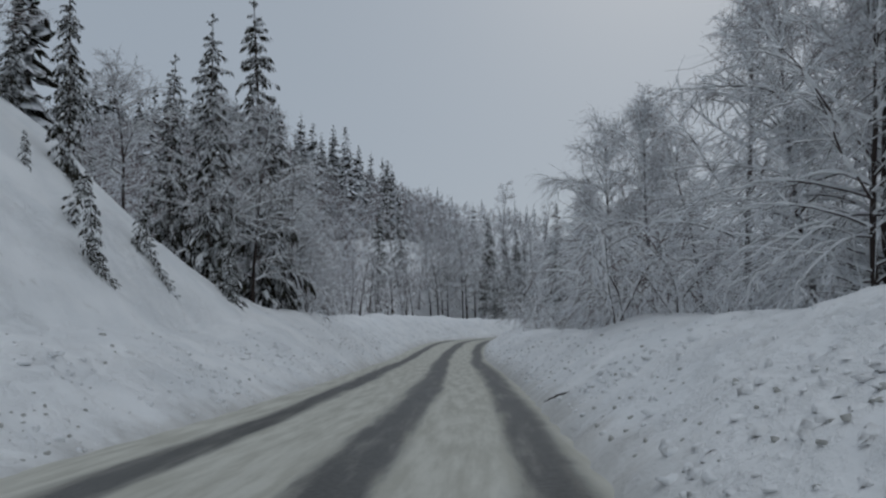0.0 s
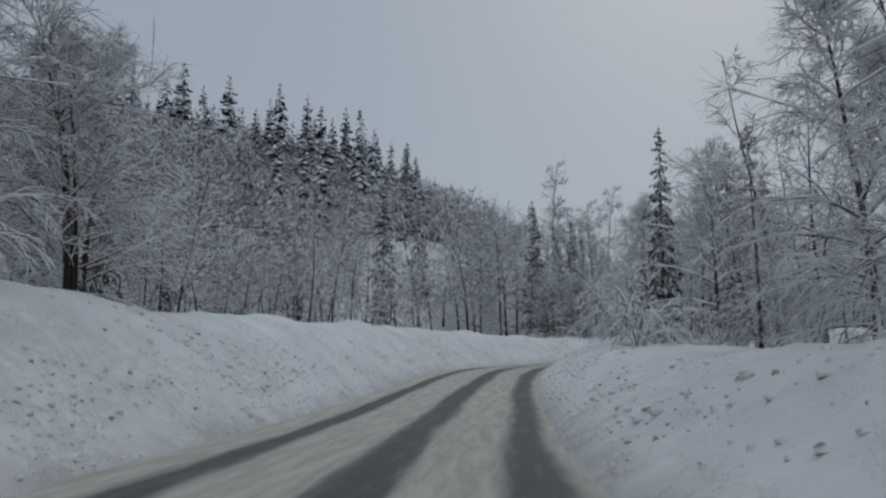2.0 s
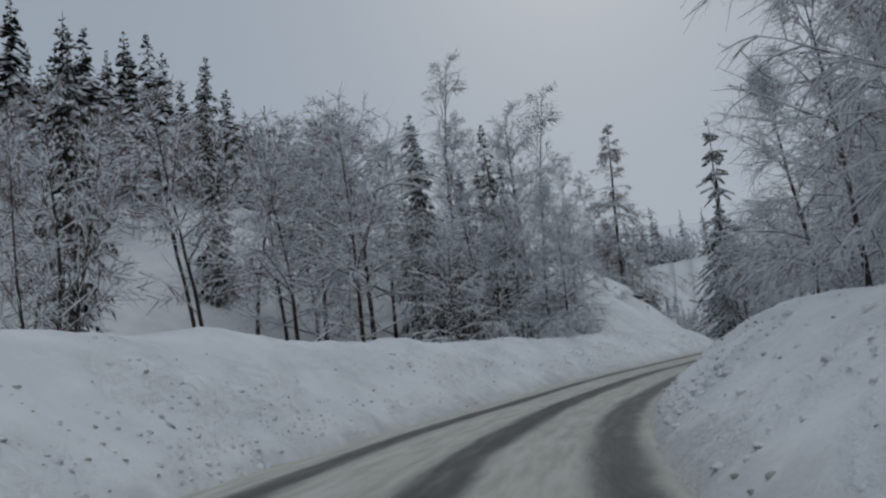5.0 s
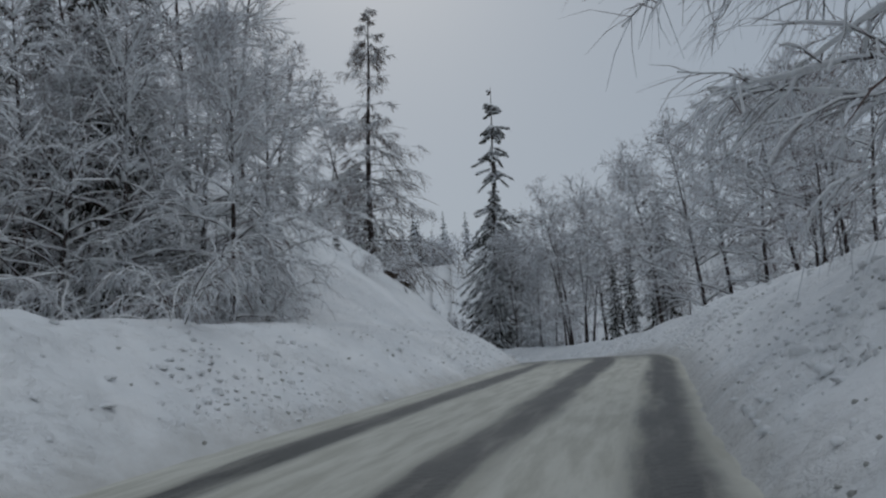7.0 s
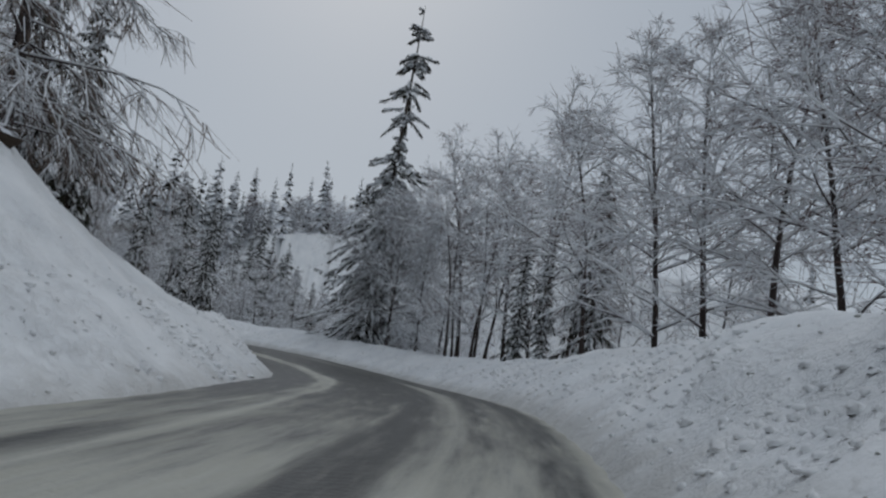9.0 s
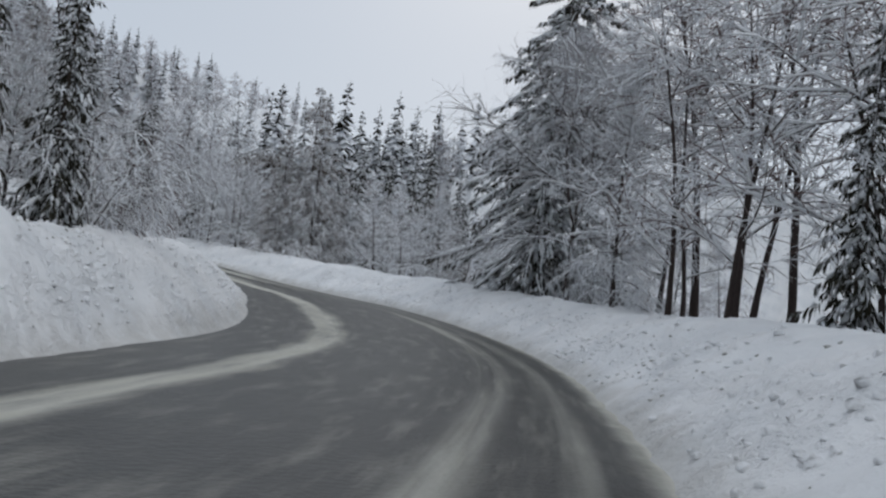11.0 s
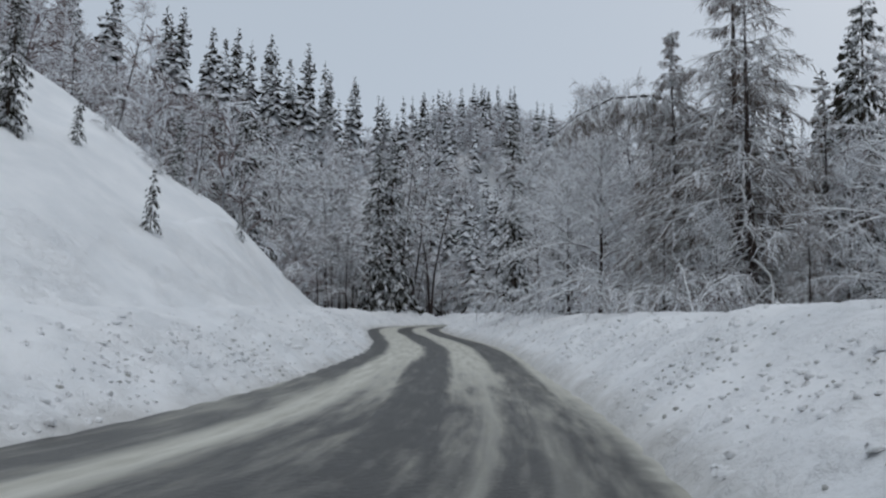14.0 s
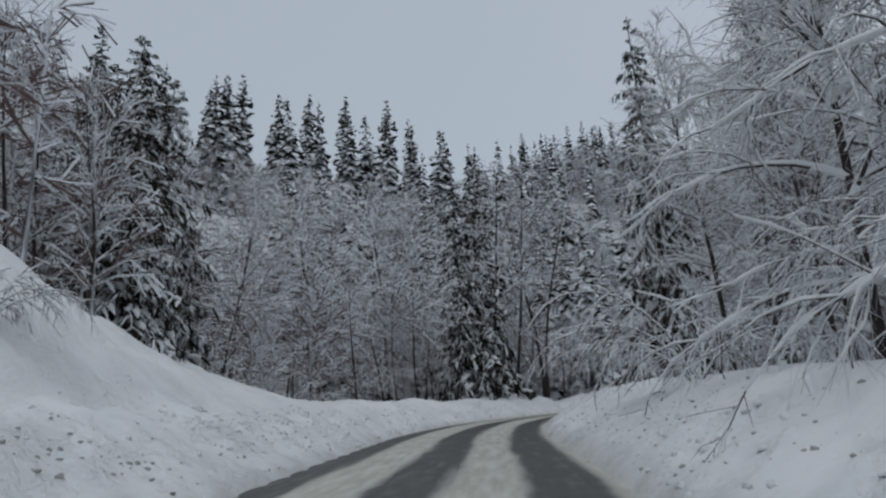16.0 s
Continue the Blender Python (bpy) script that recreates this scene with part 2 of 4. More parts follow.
# The same two, by y, for the hillside far to the left, where two stretches of the road meet.
HILL_STEEP = [(0, 1.0), (40, 0.9), (60, 0.0), (105, 0.0), (130, 0.25), (150, 0.6), (175, 0.9), (200, 0.9), (225, 0.1), (240, 0.0)]
HILL_FAR = [(0, 0.6), (60, 0.6), (100, 0.52), (130, 0.42), (150, 0.45), (175, 0.58), (200, 0.8), (235, 1.15), (300, 1.15)]
LEFT_TERRACE = [(11.0, 0), (12.0, 2.2), (14.2, 2.2), (15.2, 0.5), (17, 0)]
FAR_STEEP = [(-25, 0.5), (1, 0.62), (5, 0.58), (7.5, 0.42), (9, 0.25), (15, 0.28), (16.5, 0.75), (18, 1.2), (48, 1.15)]
RIGHT_BANK = [(-25, 1.6), (1.2, 1.6), (2.6, 1.3), (4.5, 1.3), (6, 1.7), (8, 1.9), (9.5, 2.1), (10.8, 1.75), (11.8, 1.5), (13.2, 1.45), (14.2, 1.6), (15.2, 1.75), (16.5, 1.4), (48, 1.4)]
RIGHT_FALL = [(-25, 14), (15.5, 14), (18.5, 3), (48, 3)]
RIGHT_RISE = [(17, 0), (19, 15), (48, 15)]
RIGHT_WIDE = [(-4, 3.6), (16, 3.4), (26, 3.4)]


def wobble(x, y, scale, seed=0.0):
    """Cheap smooth noise, about -1 to 1."""
    a = np.sin(x / scale * 1.3 + seed) * np.cos(y / scale * 1.1 - seed * 1.7)
    b = np.sin((x + y) / scale * 2.3 + seed * 2.1) * 0.5 + np.cos((x * 0.8 - y) / scale * 3.1 + seed) * 0.35
    return (a + b) / 1.6


def ground_z(x, y, sunk=False):
    t, side, road = along_road(x, y)
    x, y = np.atleast_1d(x).astype(float), np.atleast_1d(y).astype(float)
    extra = by_time(t, EXTRA_LEFT)
    left, right = side - HALF_WIDTH - extra, -side - HALF_WIDTH + 0.25
    left = left + 0.12 * wobble(x, y, 3.4, 1.0) * (left > -1)
    right = right + 0.07 * wobble(x, y, 2.9, 4.0) * (right > -1)
    # left: bank, then a steep slope, then the wooded hillside
    wide = by_time(t, LEFT_WIDE)
    beyond = smooth((left - 16) / 26)
    steep = by_time(t, LEFT_STEEP) * (1 - beyond) + by_time(y, HILL_STEEP) * beyond
    out = np.maximum(left - wide * 0.9 - by_time(t, LEFT_TERRACE), 0)
    cut = steep * 13.0 * (1 - np.exp(-out / 13.0))
    fade = smooth((36 - t) / 8) * smooth((t + 12) / 6)
    far = (by_time(t, FAR_STEEP) * (1 - beyond) + by_time(y, HILL_FAR) * beyond) * np.maximum(left - 12, 0) * smooth((left - 12) / 26)
    far = 46 * (1 - np.exp(-far / 46.0)) * fade
    dip = -0.9 * smooth((left - wide) / 5.0) * (1 - np.clip(steep / 0.3, 0, 1))
    zl = by_time(t, LEFT_BANK) * bank_rise(left / wide) + cut + far + dip
    zl = zl + wobble(x, y, 2.2, 2.0) * 0.16 * smooth(left / 3) + wobble(x, y, 0.8, 3.0) * 0.05 * smooth(left / 1.5)
    # right: bank, then down into the valley
    wide = by_time(t, RIGHT_WIDE)
    zr = by_time(t, RIGHT_BANK) * bank_rise(right / wide)
    zr = zr - by_time(t, RIGHT_FALL) * fade * smooth((right - wide - 5.0) / 45) + by_time(t, RIGHT_RISE) * fade * smooth((right - 18) / 45) - 0.25 * smooth((right - wide) / 4)
    zr = zr + wobble(x, y, 2.4, 5.0) * 0.14 * smooth(right / 3) + wobble(x, y, 0.7, 6.0) * 0.05 * smooth(right / 1.5)
    wide = HALF_WIDTH + np.where(side > 0, extra, 0)
    bed = -0.14 * (1 - smooth((np.abs(side) - wide + 0.35) / 0.45))
    z = np.where(side > 0, zl, zr) + bed + road
    if sunk:
        z = z - 0.45 * (1 - smooth((np.abs(side) - HALF_WIDTH - 5.2) / 0.8)) * smooth((t + 3.2) / 0.3) * smooth((20.8 - t) / 0.3)
    # the wooded mountainside that closes the valley
    z = z + np.interp(x, [-40, -25, 0, 30, 60, 90], [0, 12, 11, 5, 2, 0]) * smooth((y - 238) / 66) * smooth((np.abs(side) - 7) / 26)
    # an open knoll behind the thicket
    z = z + 4.6 * np.exp(-((x + 7) / 8.0) ** 2 - ((y - 121) / 9.0) ** 2)
    # distant country
    off = np.hypot(x - 20, y - 100)
    ring = smooth((off - 220) / 900) * (120 + 70 * wobble(x, y, 260, 8.0))
    return z + np.where(off > 220, ring, 0)


def mesh_object(name, verts, faces, material, parent=None, label="", smooth_faces=False, uvs=None):
    me = bpy.data.meshes.new(name)
    me.from_pydata(verts, [], faces) if isinstance(faces, list) else fill(me, verts, faces)
    for m in material if isinstance(material, (list, tuple)) else [material]:
        me.materials.append(m)
    if smooth_faces:
        me.polygons.foreach_set("use_smooth", np.ones(len(me.polygons), bool))
    if uvs is not None:
        layer = me.uv_layers.new(name="UVMap")
        index = np.empty(len(me.loops), np.int32)
        me.loops.foreach_get("vertex_index", index)
        layer.data.foreach_set("uv", np.asarray(uvs, np.float32)[index].ravel())
    ob = new(name, me)
    if parent is not None:
        ob.parent = parent
    if label:
        ob["label"] = label
    return ob


def fill(me, verts, faces):
    """Vertices and faces of one size from arrays."""
    verts, faces = np.asarray(verts, np.float32), np.asarray(faces, np.int32)
    n, k = faces.shape
    me.vertices.add(len(verts))
    me.vertices.foreach_set("co", verts.ravel())
    me.loops.add(n * k)
    me.loops.foreach_set("vertex_index", faces.ravel())
    me.polygons.add(n)
    me.polygons.foreach_set("loop_start", np.arange(0, n * k, k, dtype=np.int32))
    me.polygons.foreach_set("loop_total", np.full(n, k, np.int32))
    me.update(calc_edges=True)
    me.validate()


def graded(low, high, step, far):
    inner = np.arange(low, high + step / 2, step)
    grow, outer, gap = [], 0.0, step
    while outer < far:
        gap *= 1.12
        outer += gap
        grow.append(outer)
    grow = np.array(grow)
    return np.concatenate([low - grow[::-1], inner, inner[-1] + grow])


def grid_faces(nx, ny):
    k = np.arange(nx * ny).reshape(ny, nx)
    return np.stack([k[:-1, :-1], k[:-1, 1:], k[1:, 1:], k[1:, :-1]], -1).reshape(-1, 4)


def ragged(x, y, size, seed):
    """Fine uneven relief, about -1 to 1."""
    return np.array([noise.noise(Vector((a / size + seed, b / size - seed, seed))) for a, b in zip(x, y)])


def drifts(x, y):
    """Soft drifts and dents on the open slopes, away from the banks."""
    _, side, _ = along_road(x, y)
    near = (np.abs(side) > 6.5) & (np.abs(side) < 45)
    out = np.zeros(len(x))
    out[near] = 0.5 * ragged(x[near], y[near], 6.5, 8.2) + 0.42 * ragged(x[near], y[near], 3.0, 2.7) + 0.12 * ragged(x[near], y[near], 1.3, 5.1)
    return out * smooth((np.abs(side) - 6.5) / 2.5)


gx, gy = graded(-22, 66, 0.75, 2600), graded(-8, 246, 0.75, 2600)
mx, my = [a.ravel() for a in np.meshgrid(gx, gy)]
ground = mesh_object("ground", np.stack([mx, my, ground_z(mx, my, True) + drifts(mx, my)], 1), grid_faces(len(gx), len(gy)), SNOW, smooth_faces=True)
tagged(ground, "deep fresh snow over verges, ploughed banks and slopes", "snow", kind="structure")

across = np.linspace(-1.0, 1.0, 17)
road_verts, road_uv = [], []
run = np.concatenate([[0], np.cumsum(np.linalg.norm(np.diff(CENTRE, axis=0), axis=1))])
for k in range(len(CENTRE)):
    extra = float(by_time(LINE_T[k], EXTRA_LEFT))
    for lane in across * (HALF_WIDTH + 0.6):
        a = lane * (HALF_WIDTH + 0.6 + extra) / (HALF_WIDTH + 0.6) if lane < 0 else lane
        p = CENTRE[k] + LEFTWARD[k] * -a
        road_verts.append((p[0], p[1], ROAD_Z[k] + 0.03 - 0.004 * a * a))
        road_uv.append((lane, run[k]))
road = mesh_object("road", np.array(road_verts), grid_faces(len(across), len(CENTRE)), ROAD, smooth_faces=True, uvs=road_uv)
tagged(road, "narrow mountain road of packed snow with dark worn wheel tracks", "road", kind="structure")


def snow_bank(name, sign):
    """The ploughed bank on one side: cut edge, thrown-up lumps, soft crest."""
    keep = (LINE_T > -2.8) & (LINE_T < 20.4)
    step = np.cumsum(np.r_[0, np.linalg.norm(np.diff(CENTRE[keep], axis=0), axis=1)])
    fine = np.arange(0, step[-1], 0.22)
    cx, cy = np.interp(fine, step, CENTRE[keep][:, 0]), np.interp(fine, step, CENTRE[keep][:, 1])
    lx, ly = np.interp(fine, step, LEFTWARD[keep][:, 0]), np.interp(fine, step, LEFTWARD[keep][:, 1])
    tt = np.interp(fine, step, LINE_T[keep])
    rows = np.concatenate([np.arange(-0.9, 2.2, 0.14), np.arange(2.2, 6.6, 0.26)])
    extra = by_time(tt, EXTRA_LEFT) if sign > 0 else np.zeros(len(fine))
    off = HALF_WIDTH + extra[:, None] + rows[None]
    x = (cx[:, None] + sign * lx[:, None] * off).ravel()
    y = (cy[:, None] + sign * ly[:, None] * off).ravel()
    z = ground_z(x, y)
    out = np.tile(rows, len(fine))
    rough = np.clip((out - 0.1) / 0.8, 0, 1) * np.clip((3.2 - out) / 1.6, 0.2, 1)
    z = z + rough * (0.12 * ragged(x, y, 0.9, 3.1 + sign) + 0.13 * np.maximum(ragged(x, y, 0.5, 9.3 + sign), -0.2) + 0.10 * np.maximum(ragged(x, y, 0.3, 5.7 + sign), -0.1))
    z = z - 0.5 * smooth((out - 5.9) / 0.7)
    bank = mesh_object(name, np.stack([x, y, z], 1), grid_faces(len(rows), len(fine)), BANK_SNOW, smooth_faces=True, uvs=np.stack([out, np.repeat(fine, len(rows))], 1))
    tagged(bank, "ploughed snow bank with lumps and grit along the road", "snow bank", kind="structure")
    return np.stack([x, y, z], 1), out


CLOD_SITES = [snow_bank("snow_bank_west", 1), snow_bank("snow_bank_east", -1)]

CLOD = snow_material("dirty_snow_lump", 0.0)
# Grey of grit, and of shade in hollows between lumps, put into colour.
CLOD_DARK = Nodes("grit_and_shade_lump", 0.9)
CLOD_DARK.color(CLOD_DARK.mix(CLOD_DARK.noise(6.0, 5.0), (0.22, 0.215, 0.19), (0.66, 0.66, 0.645)))
CLOD_DARK = CLOD_DARK.mat


def clods(name, seed, sites, count, sizes, material, label, even=0.05):
    """Lumps of snow thrown up by the plough, strewn on a bank."""
    rng = np.random.default_rng(seed)
    places, out = sites
    weight = np.where((out > 0.0) & (out < 3.4), 1.0, 0.0) * np.exp(-np.abs(out - 0.9) / 0.75)
    patch = even + np.maximum(0, np.array([noise.noise(Vector((p[0] / 3.0, p[1] / 3.0, seed))) for p in places])) ** 1.5 * 3.0
    weight = weight * patch
    pick = rng.choice(len(places), count, False, weight / weight.sum())
    ring = np.array([(math.cos(a) * math.cos(b), math.sin(a) * math.cos(b), math.sin(b)) for b in (-0.5, 0.25, 0.95) for a in np.arange(6) * 1.047 + b])
    ring = np.concatenate([ring, [[0, 0, 1.0]]])
    faces = [[r * 6 + i, r * 6 + (i + 1) % 6, (r + 1) * 6 + (i + 1) % 6, (r + 1) * 6 + i] for r in range(2) for i in range(6)]
    verts, polys = [], []
    for n, k in enumerate(pick):
        size = rng.uniform(*sizes) * rng.uniform(0.4, 1.0)
        shape = ring * rng.uniform(0.5, 1.35, (19, 1)) * size * (rng.uniform(0.8, 1.6), rng.uniform(0.7, 1.2), rng.uniform(0.5, 1.0))
        a = rng.uniform(0, 6.3)
        turn = np.array([[math.cos(a), -math.sin(a), 0], [math.sin(a), math.cos(a), 0], [0, 0, 1]])
        verts.append(shape @ turn.T + places[k] + (0, 0, size * 0.05))
        polys.append(np.array(faces) + 19 * n)
        polys.append(np.array([[12, 13, 14, 18], [14, 15, 16, 18], [16, 17, 12, 18]]) + 19 * n)
    ob = mesh_object(name, np.concatenate(verts), np.concatenate(polys), material, smooth_faces=True)
    return tagged(ob, label, "snow lumps", kind="stuff")


for side_seed, sites in zip((21, 22), CLOD_SITES):
    clods("snow_lumps", side_seed, sites, 5600, (0.02, 0.09), CLOD, "loose white lumps of ploughed snow on the bank", 0.1)
    clods("grit_shade_lumps", side_seed + 5, sites, 1800, (0.015, 0.05), CLOD_DARK, "grey lumps on the bank, gritty slush and painted-in shade between white lumps")


# ---- trees ----
UP = np.array([0.0, 0.0, 1.0])


def unit(v):
    return v / np.maximum(np.linalg.norm(v, axis=-1, keepdims=True), 1e-9)


def tubes(lines, radii, sides, turn=None):
    """Quads of n tapering tubes. lines: n, k, 3; radii: n, k."""
    n, k, _ = lines.shape
    ahead = unit(np.gradient(lines, axis=1))
    flank = unit(np.cross(ahead, UP) + 1e-4)
    above = np.cross(flank, ahead)
    turn = np.zeros(n) if turn is None else turn
    ang = turn[:, None] + np.arange(sides)[None] * 2 * np.pi / sides
    ring = (np.cos(ang)[:, None, :, None] * flank[:, :, None] + np.sin(ang)[:, None, :, None] * above[:, :, None])
    verts = lines[:, :, None] + ring * radii[:, :, None, None]
    index = np.arange(n * k * sides).reshape(n, k, sides)
    a, b = index[:, :-1], index[:, 1:]
    faces = np.stack([a, np.roll(a, -1, 2), np.roll(b, -1, 2), b], -1).reshape(-1, 4)
    return verts.reshape(-1, 3), faces


def ribbons(lines, widths, lean):
    """Quads of n flat twigs. lean: n, 3, roughly the way their flat side looks."""
    n, k, _ = lines.shape
    ahead = unit(np.gradient(lines, axis=1))
    flank = unit(np.cross(ahead, lean[:, None, :]) + 1e-4) * widths[:, :, None]
    verts = np.stack([lines - flank, lines + flank], 2)
    index = np.arange(n * k * 2).reshape(n, k, 2)
    faces = np.stack([index[:, :-1, 0], index[:, :-1, 1], index[:, 1:, 1], index[:, 1:, 0]], -1).reshape(-1, 4)
    return verts.reshape(-1, 3), faces


def joined(pieces):
    verts, faces, base = [], [], 0
    for v, f in pieces:
        verts.append(v)
        faces.append(f + base)
        base += len(v)
    return np.concatenate(verts), np.concatenate(faces)


def at_fraction(lines, owner, u):
    """Places and ways on lines[owner] at fractions u."""
    k = lines.shape[1] - 1
    f = np.clip(u, 0, 0.999) * k
    i = f.astype(int)
    w = (f - i)[:, None]
    a, b = lines[owner, i], lines[owner, i + 1]
    return a * (1 - w) + b * w, unit(b - a)


def grow(rng, start, way, length, steps, sag, wander):
    """n bending lines from places, ways and lengths."""
    n = len(start)
    line = np.empty((n, steps + 1, 3))
    line[:, 0] = start
    way = way.copy()
    for s in range(steps):
        way = unit(way + rng.normal(0, wander, (n, 3)) - UP * sag[:, None] / steps)
        line[:, s + 1] = line[:, s] + way * (length / steps)[:, None]
    return line


def side_way(rng, way, spread):
    n = len(way)
    off = unit(np.cross(way, rng.normal(0, 1, (n, 3))))
    return unit(way * np.cos(spread)[:, None] + off * np.sin(spread)[:, None])


def part(name, data, material, parent, label="", smooth_faces=False):
    ob = mesh_object(name, data[0], data[1], material, parent, label, smooth_faces)
    if name != "trunk":
        ob["kind"] = "stuff"
    return ob


def bare_tree(name, seed, height=14.0, limbs=22, boughs=8, twigs=7, reach=0.36, low=0.2, rise=(55, 20), sag=0.35, snow_load=1.0, girth=0.011, twig_wide=0.012, lean=0.0, light=False, bend=0.0, cone=False, fine=False):
    """A leafless broad-leaved tree, or a larch, with snow on every limb."""
    rng = np.random.default_rng(seed)
    tree = new(name)
    spine = grow(rng, np.zeros((1, 3)), unit(np.array([[lean, 0.02, 1.0]])), np.array([height]), 9, np.array([bend]), 0.012 if cone else 0.035)
    thick = height * girth * np.linspace(1, 0.05, 10)[None] ** 0.9
    thick[0, 0] *= 1.25
    part("trunk", tubes(spine, thick, 7), TRUNK_BARK, tree, smooth_faces=True)
    u = np.sort(rng.uniform(low, 0.985 if cone else 0.97, limbs))
    place, way = at_fraction(spine, np.zeros(limbs, int), u)
    azimuth = np.arange(limbs) * 2.4 + rng.normal(0, 0.5, limbs)
    climb = np.radians(np.interp(u, [low, 1], [rise[1], rise[0]]) + rng.normal(0, 10, limbs))
    way = np.stack([np.cos(azimuth) * np.cos(climb), np.sin(azimuth) * np.cos(climb), np.sin(climb)], 1)
    shape = ([low, low + 0.12, 0.55, 1.0], [0.8, 1.0, 0.5, 0.07]) if cone else ([low, low + 0.25, 1.0], [0.85, 1.0, 0.28])
    length = height * reach * np.interp(u, *shape) * rng.uniform(0.6, 1.15, limbs)
    steps = 10 if fine else 4 if light else 6
    # low limbs arch down under their load, high ones stay upright
    droop = sag * np.interp(u, [low, 0.45, 1.0], [1.6, 0.8, 0.1]) if fine else np.full(limbs, sag)
    limb = grow(rng, place, way, length, steps, droop, 0.10)
    fat = (length * 0.009 + 0.008)[:, None] * np.linspace(1, 0.15, steps + 1)[None]
    owner = np.repeat(np.arange(limbs), boughs)
    v = rng.uniform(0.15, 1.0, len(owner))
    place, way = at_fraction(limb, owner, v)
    way = side_way(rng, way, rng.uniform(0.4, 1.1, len(owner)))
    way[:, 2] = way[:, 2] * 0.6 + (0.0 if cone else 0.12)
    bough_length = length[owner] * (0.55 - 0.3 * v) * rng.uniform(0.6, 1.3, len(owner))
    bends = 4 if fine else 2
    bough = grow(rng, place, unit(way), bough_length, bends, droop[owner] * 1.2, 0.2 if fine else 0.16)
    bough_fat = (bough_length * 0.007 + 0.005)[:, None] * np.linspace(1, 0.35, bends + 1)[None]
    if not fine and (light or len(bough) > 200):
        boughs_made = ribbons(bough, bough_fat * 1.3, unit(rng.normal(0, 1, (len(bough), 3)) + UP))
    else:
        boughs_made = tubes(bough, bough_fat, 3, np.full(len(bough), -np.pi / 6))
    crown = part("crown", joined([tubes(limb, fat, 3 if light else 4), boughs_made]), BARK, tree)
    if twigs:
        owner = np.repeat(np.arange(len(bough)), twigs)
        place, way = at_fraction(bough, owner, rng.uniform(0.05, 1.0, len(owner)))
        way = side_way(rng, way, rng.uniform(0.3, 1.0, len(owner)))
        if cone:
            way = unit(way * (1, 1, 0.4) - UP * rng.uniform(0.1, 0.9, len(owner))[:, None])
        twig = grow(rng, place, way, bough_length[owner] * rng.uniform(0.3, 0.8, len(owner)) + 0.15, 2 if fine else 1, np.full(len(owner), sag), 0.22)
        wide = np.full((len(owner), 1), twig_wide) * np.array([[1.0, 0.8, 0.35] if fine else [1.0, 0.45]])
        part("fine_growth", ribbons(twig, wide, unit(rng.normal(0, 1, (len(owner), 3)) + UP * 0.5)), LARCH_TWIG if "larch" in name else FROST_HAZE_TWIG if fine else TWIG, crown, "brown hanging twigs" if "larch" in name else "thin twigs white with frost")
    # snow lying along the limbs and boughs, in uneven lengths
    some = rng.random(len(bough)) < 0.9 * snow_load
    ridge = limb + UP * (fat * 0.8)[:, :, None]
    load = (fat * 0.9 + 0.014) * snow_load * rng.uniform(0.35, 1.45, fat.shape)
    ridge2 = bough[some] + UP * (bough_fat[some] * 1.1)[:, :, None]
    load2 = (bough_fat[some] * 1.0 + (0.009 if light or fine else 0.015)) * snow_load * rng.uniform(0.1 if fine else 0.3, 1.5, bough_fat[some].shape)
    lying = [tubes(ridge, load, 3 if light else 4)]
    lying.append(tubes(ridge2, load2, 3, np.full(len(ridge2), -np.pi / 6)))
    part("snow_cover", joined(lying), SNOW, crown, "fresh snow on the limbs")
    return tree


CONE = ([0, 0.1, 0.5, 0.8, 1.0], [0.8, 1.0, 0.72, 0.40, 0.07])
WORN = ([0, 0.08, 0.40, 0.52, 0.56, 0.60, 0.64, 0.78, 0.92, 1.0], [0.9, 1.08, 0.80, 0.60, 0.16, 0.14, 0.46, 0.38, 0.24, 0.04])


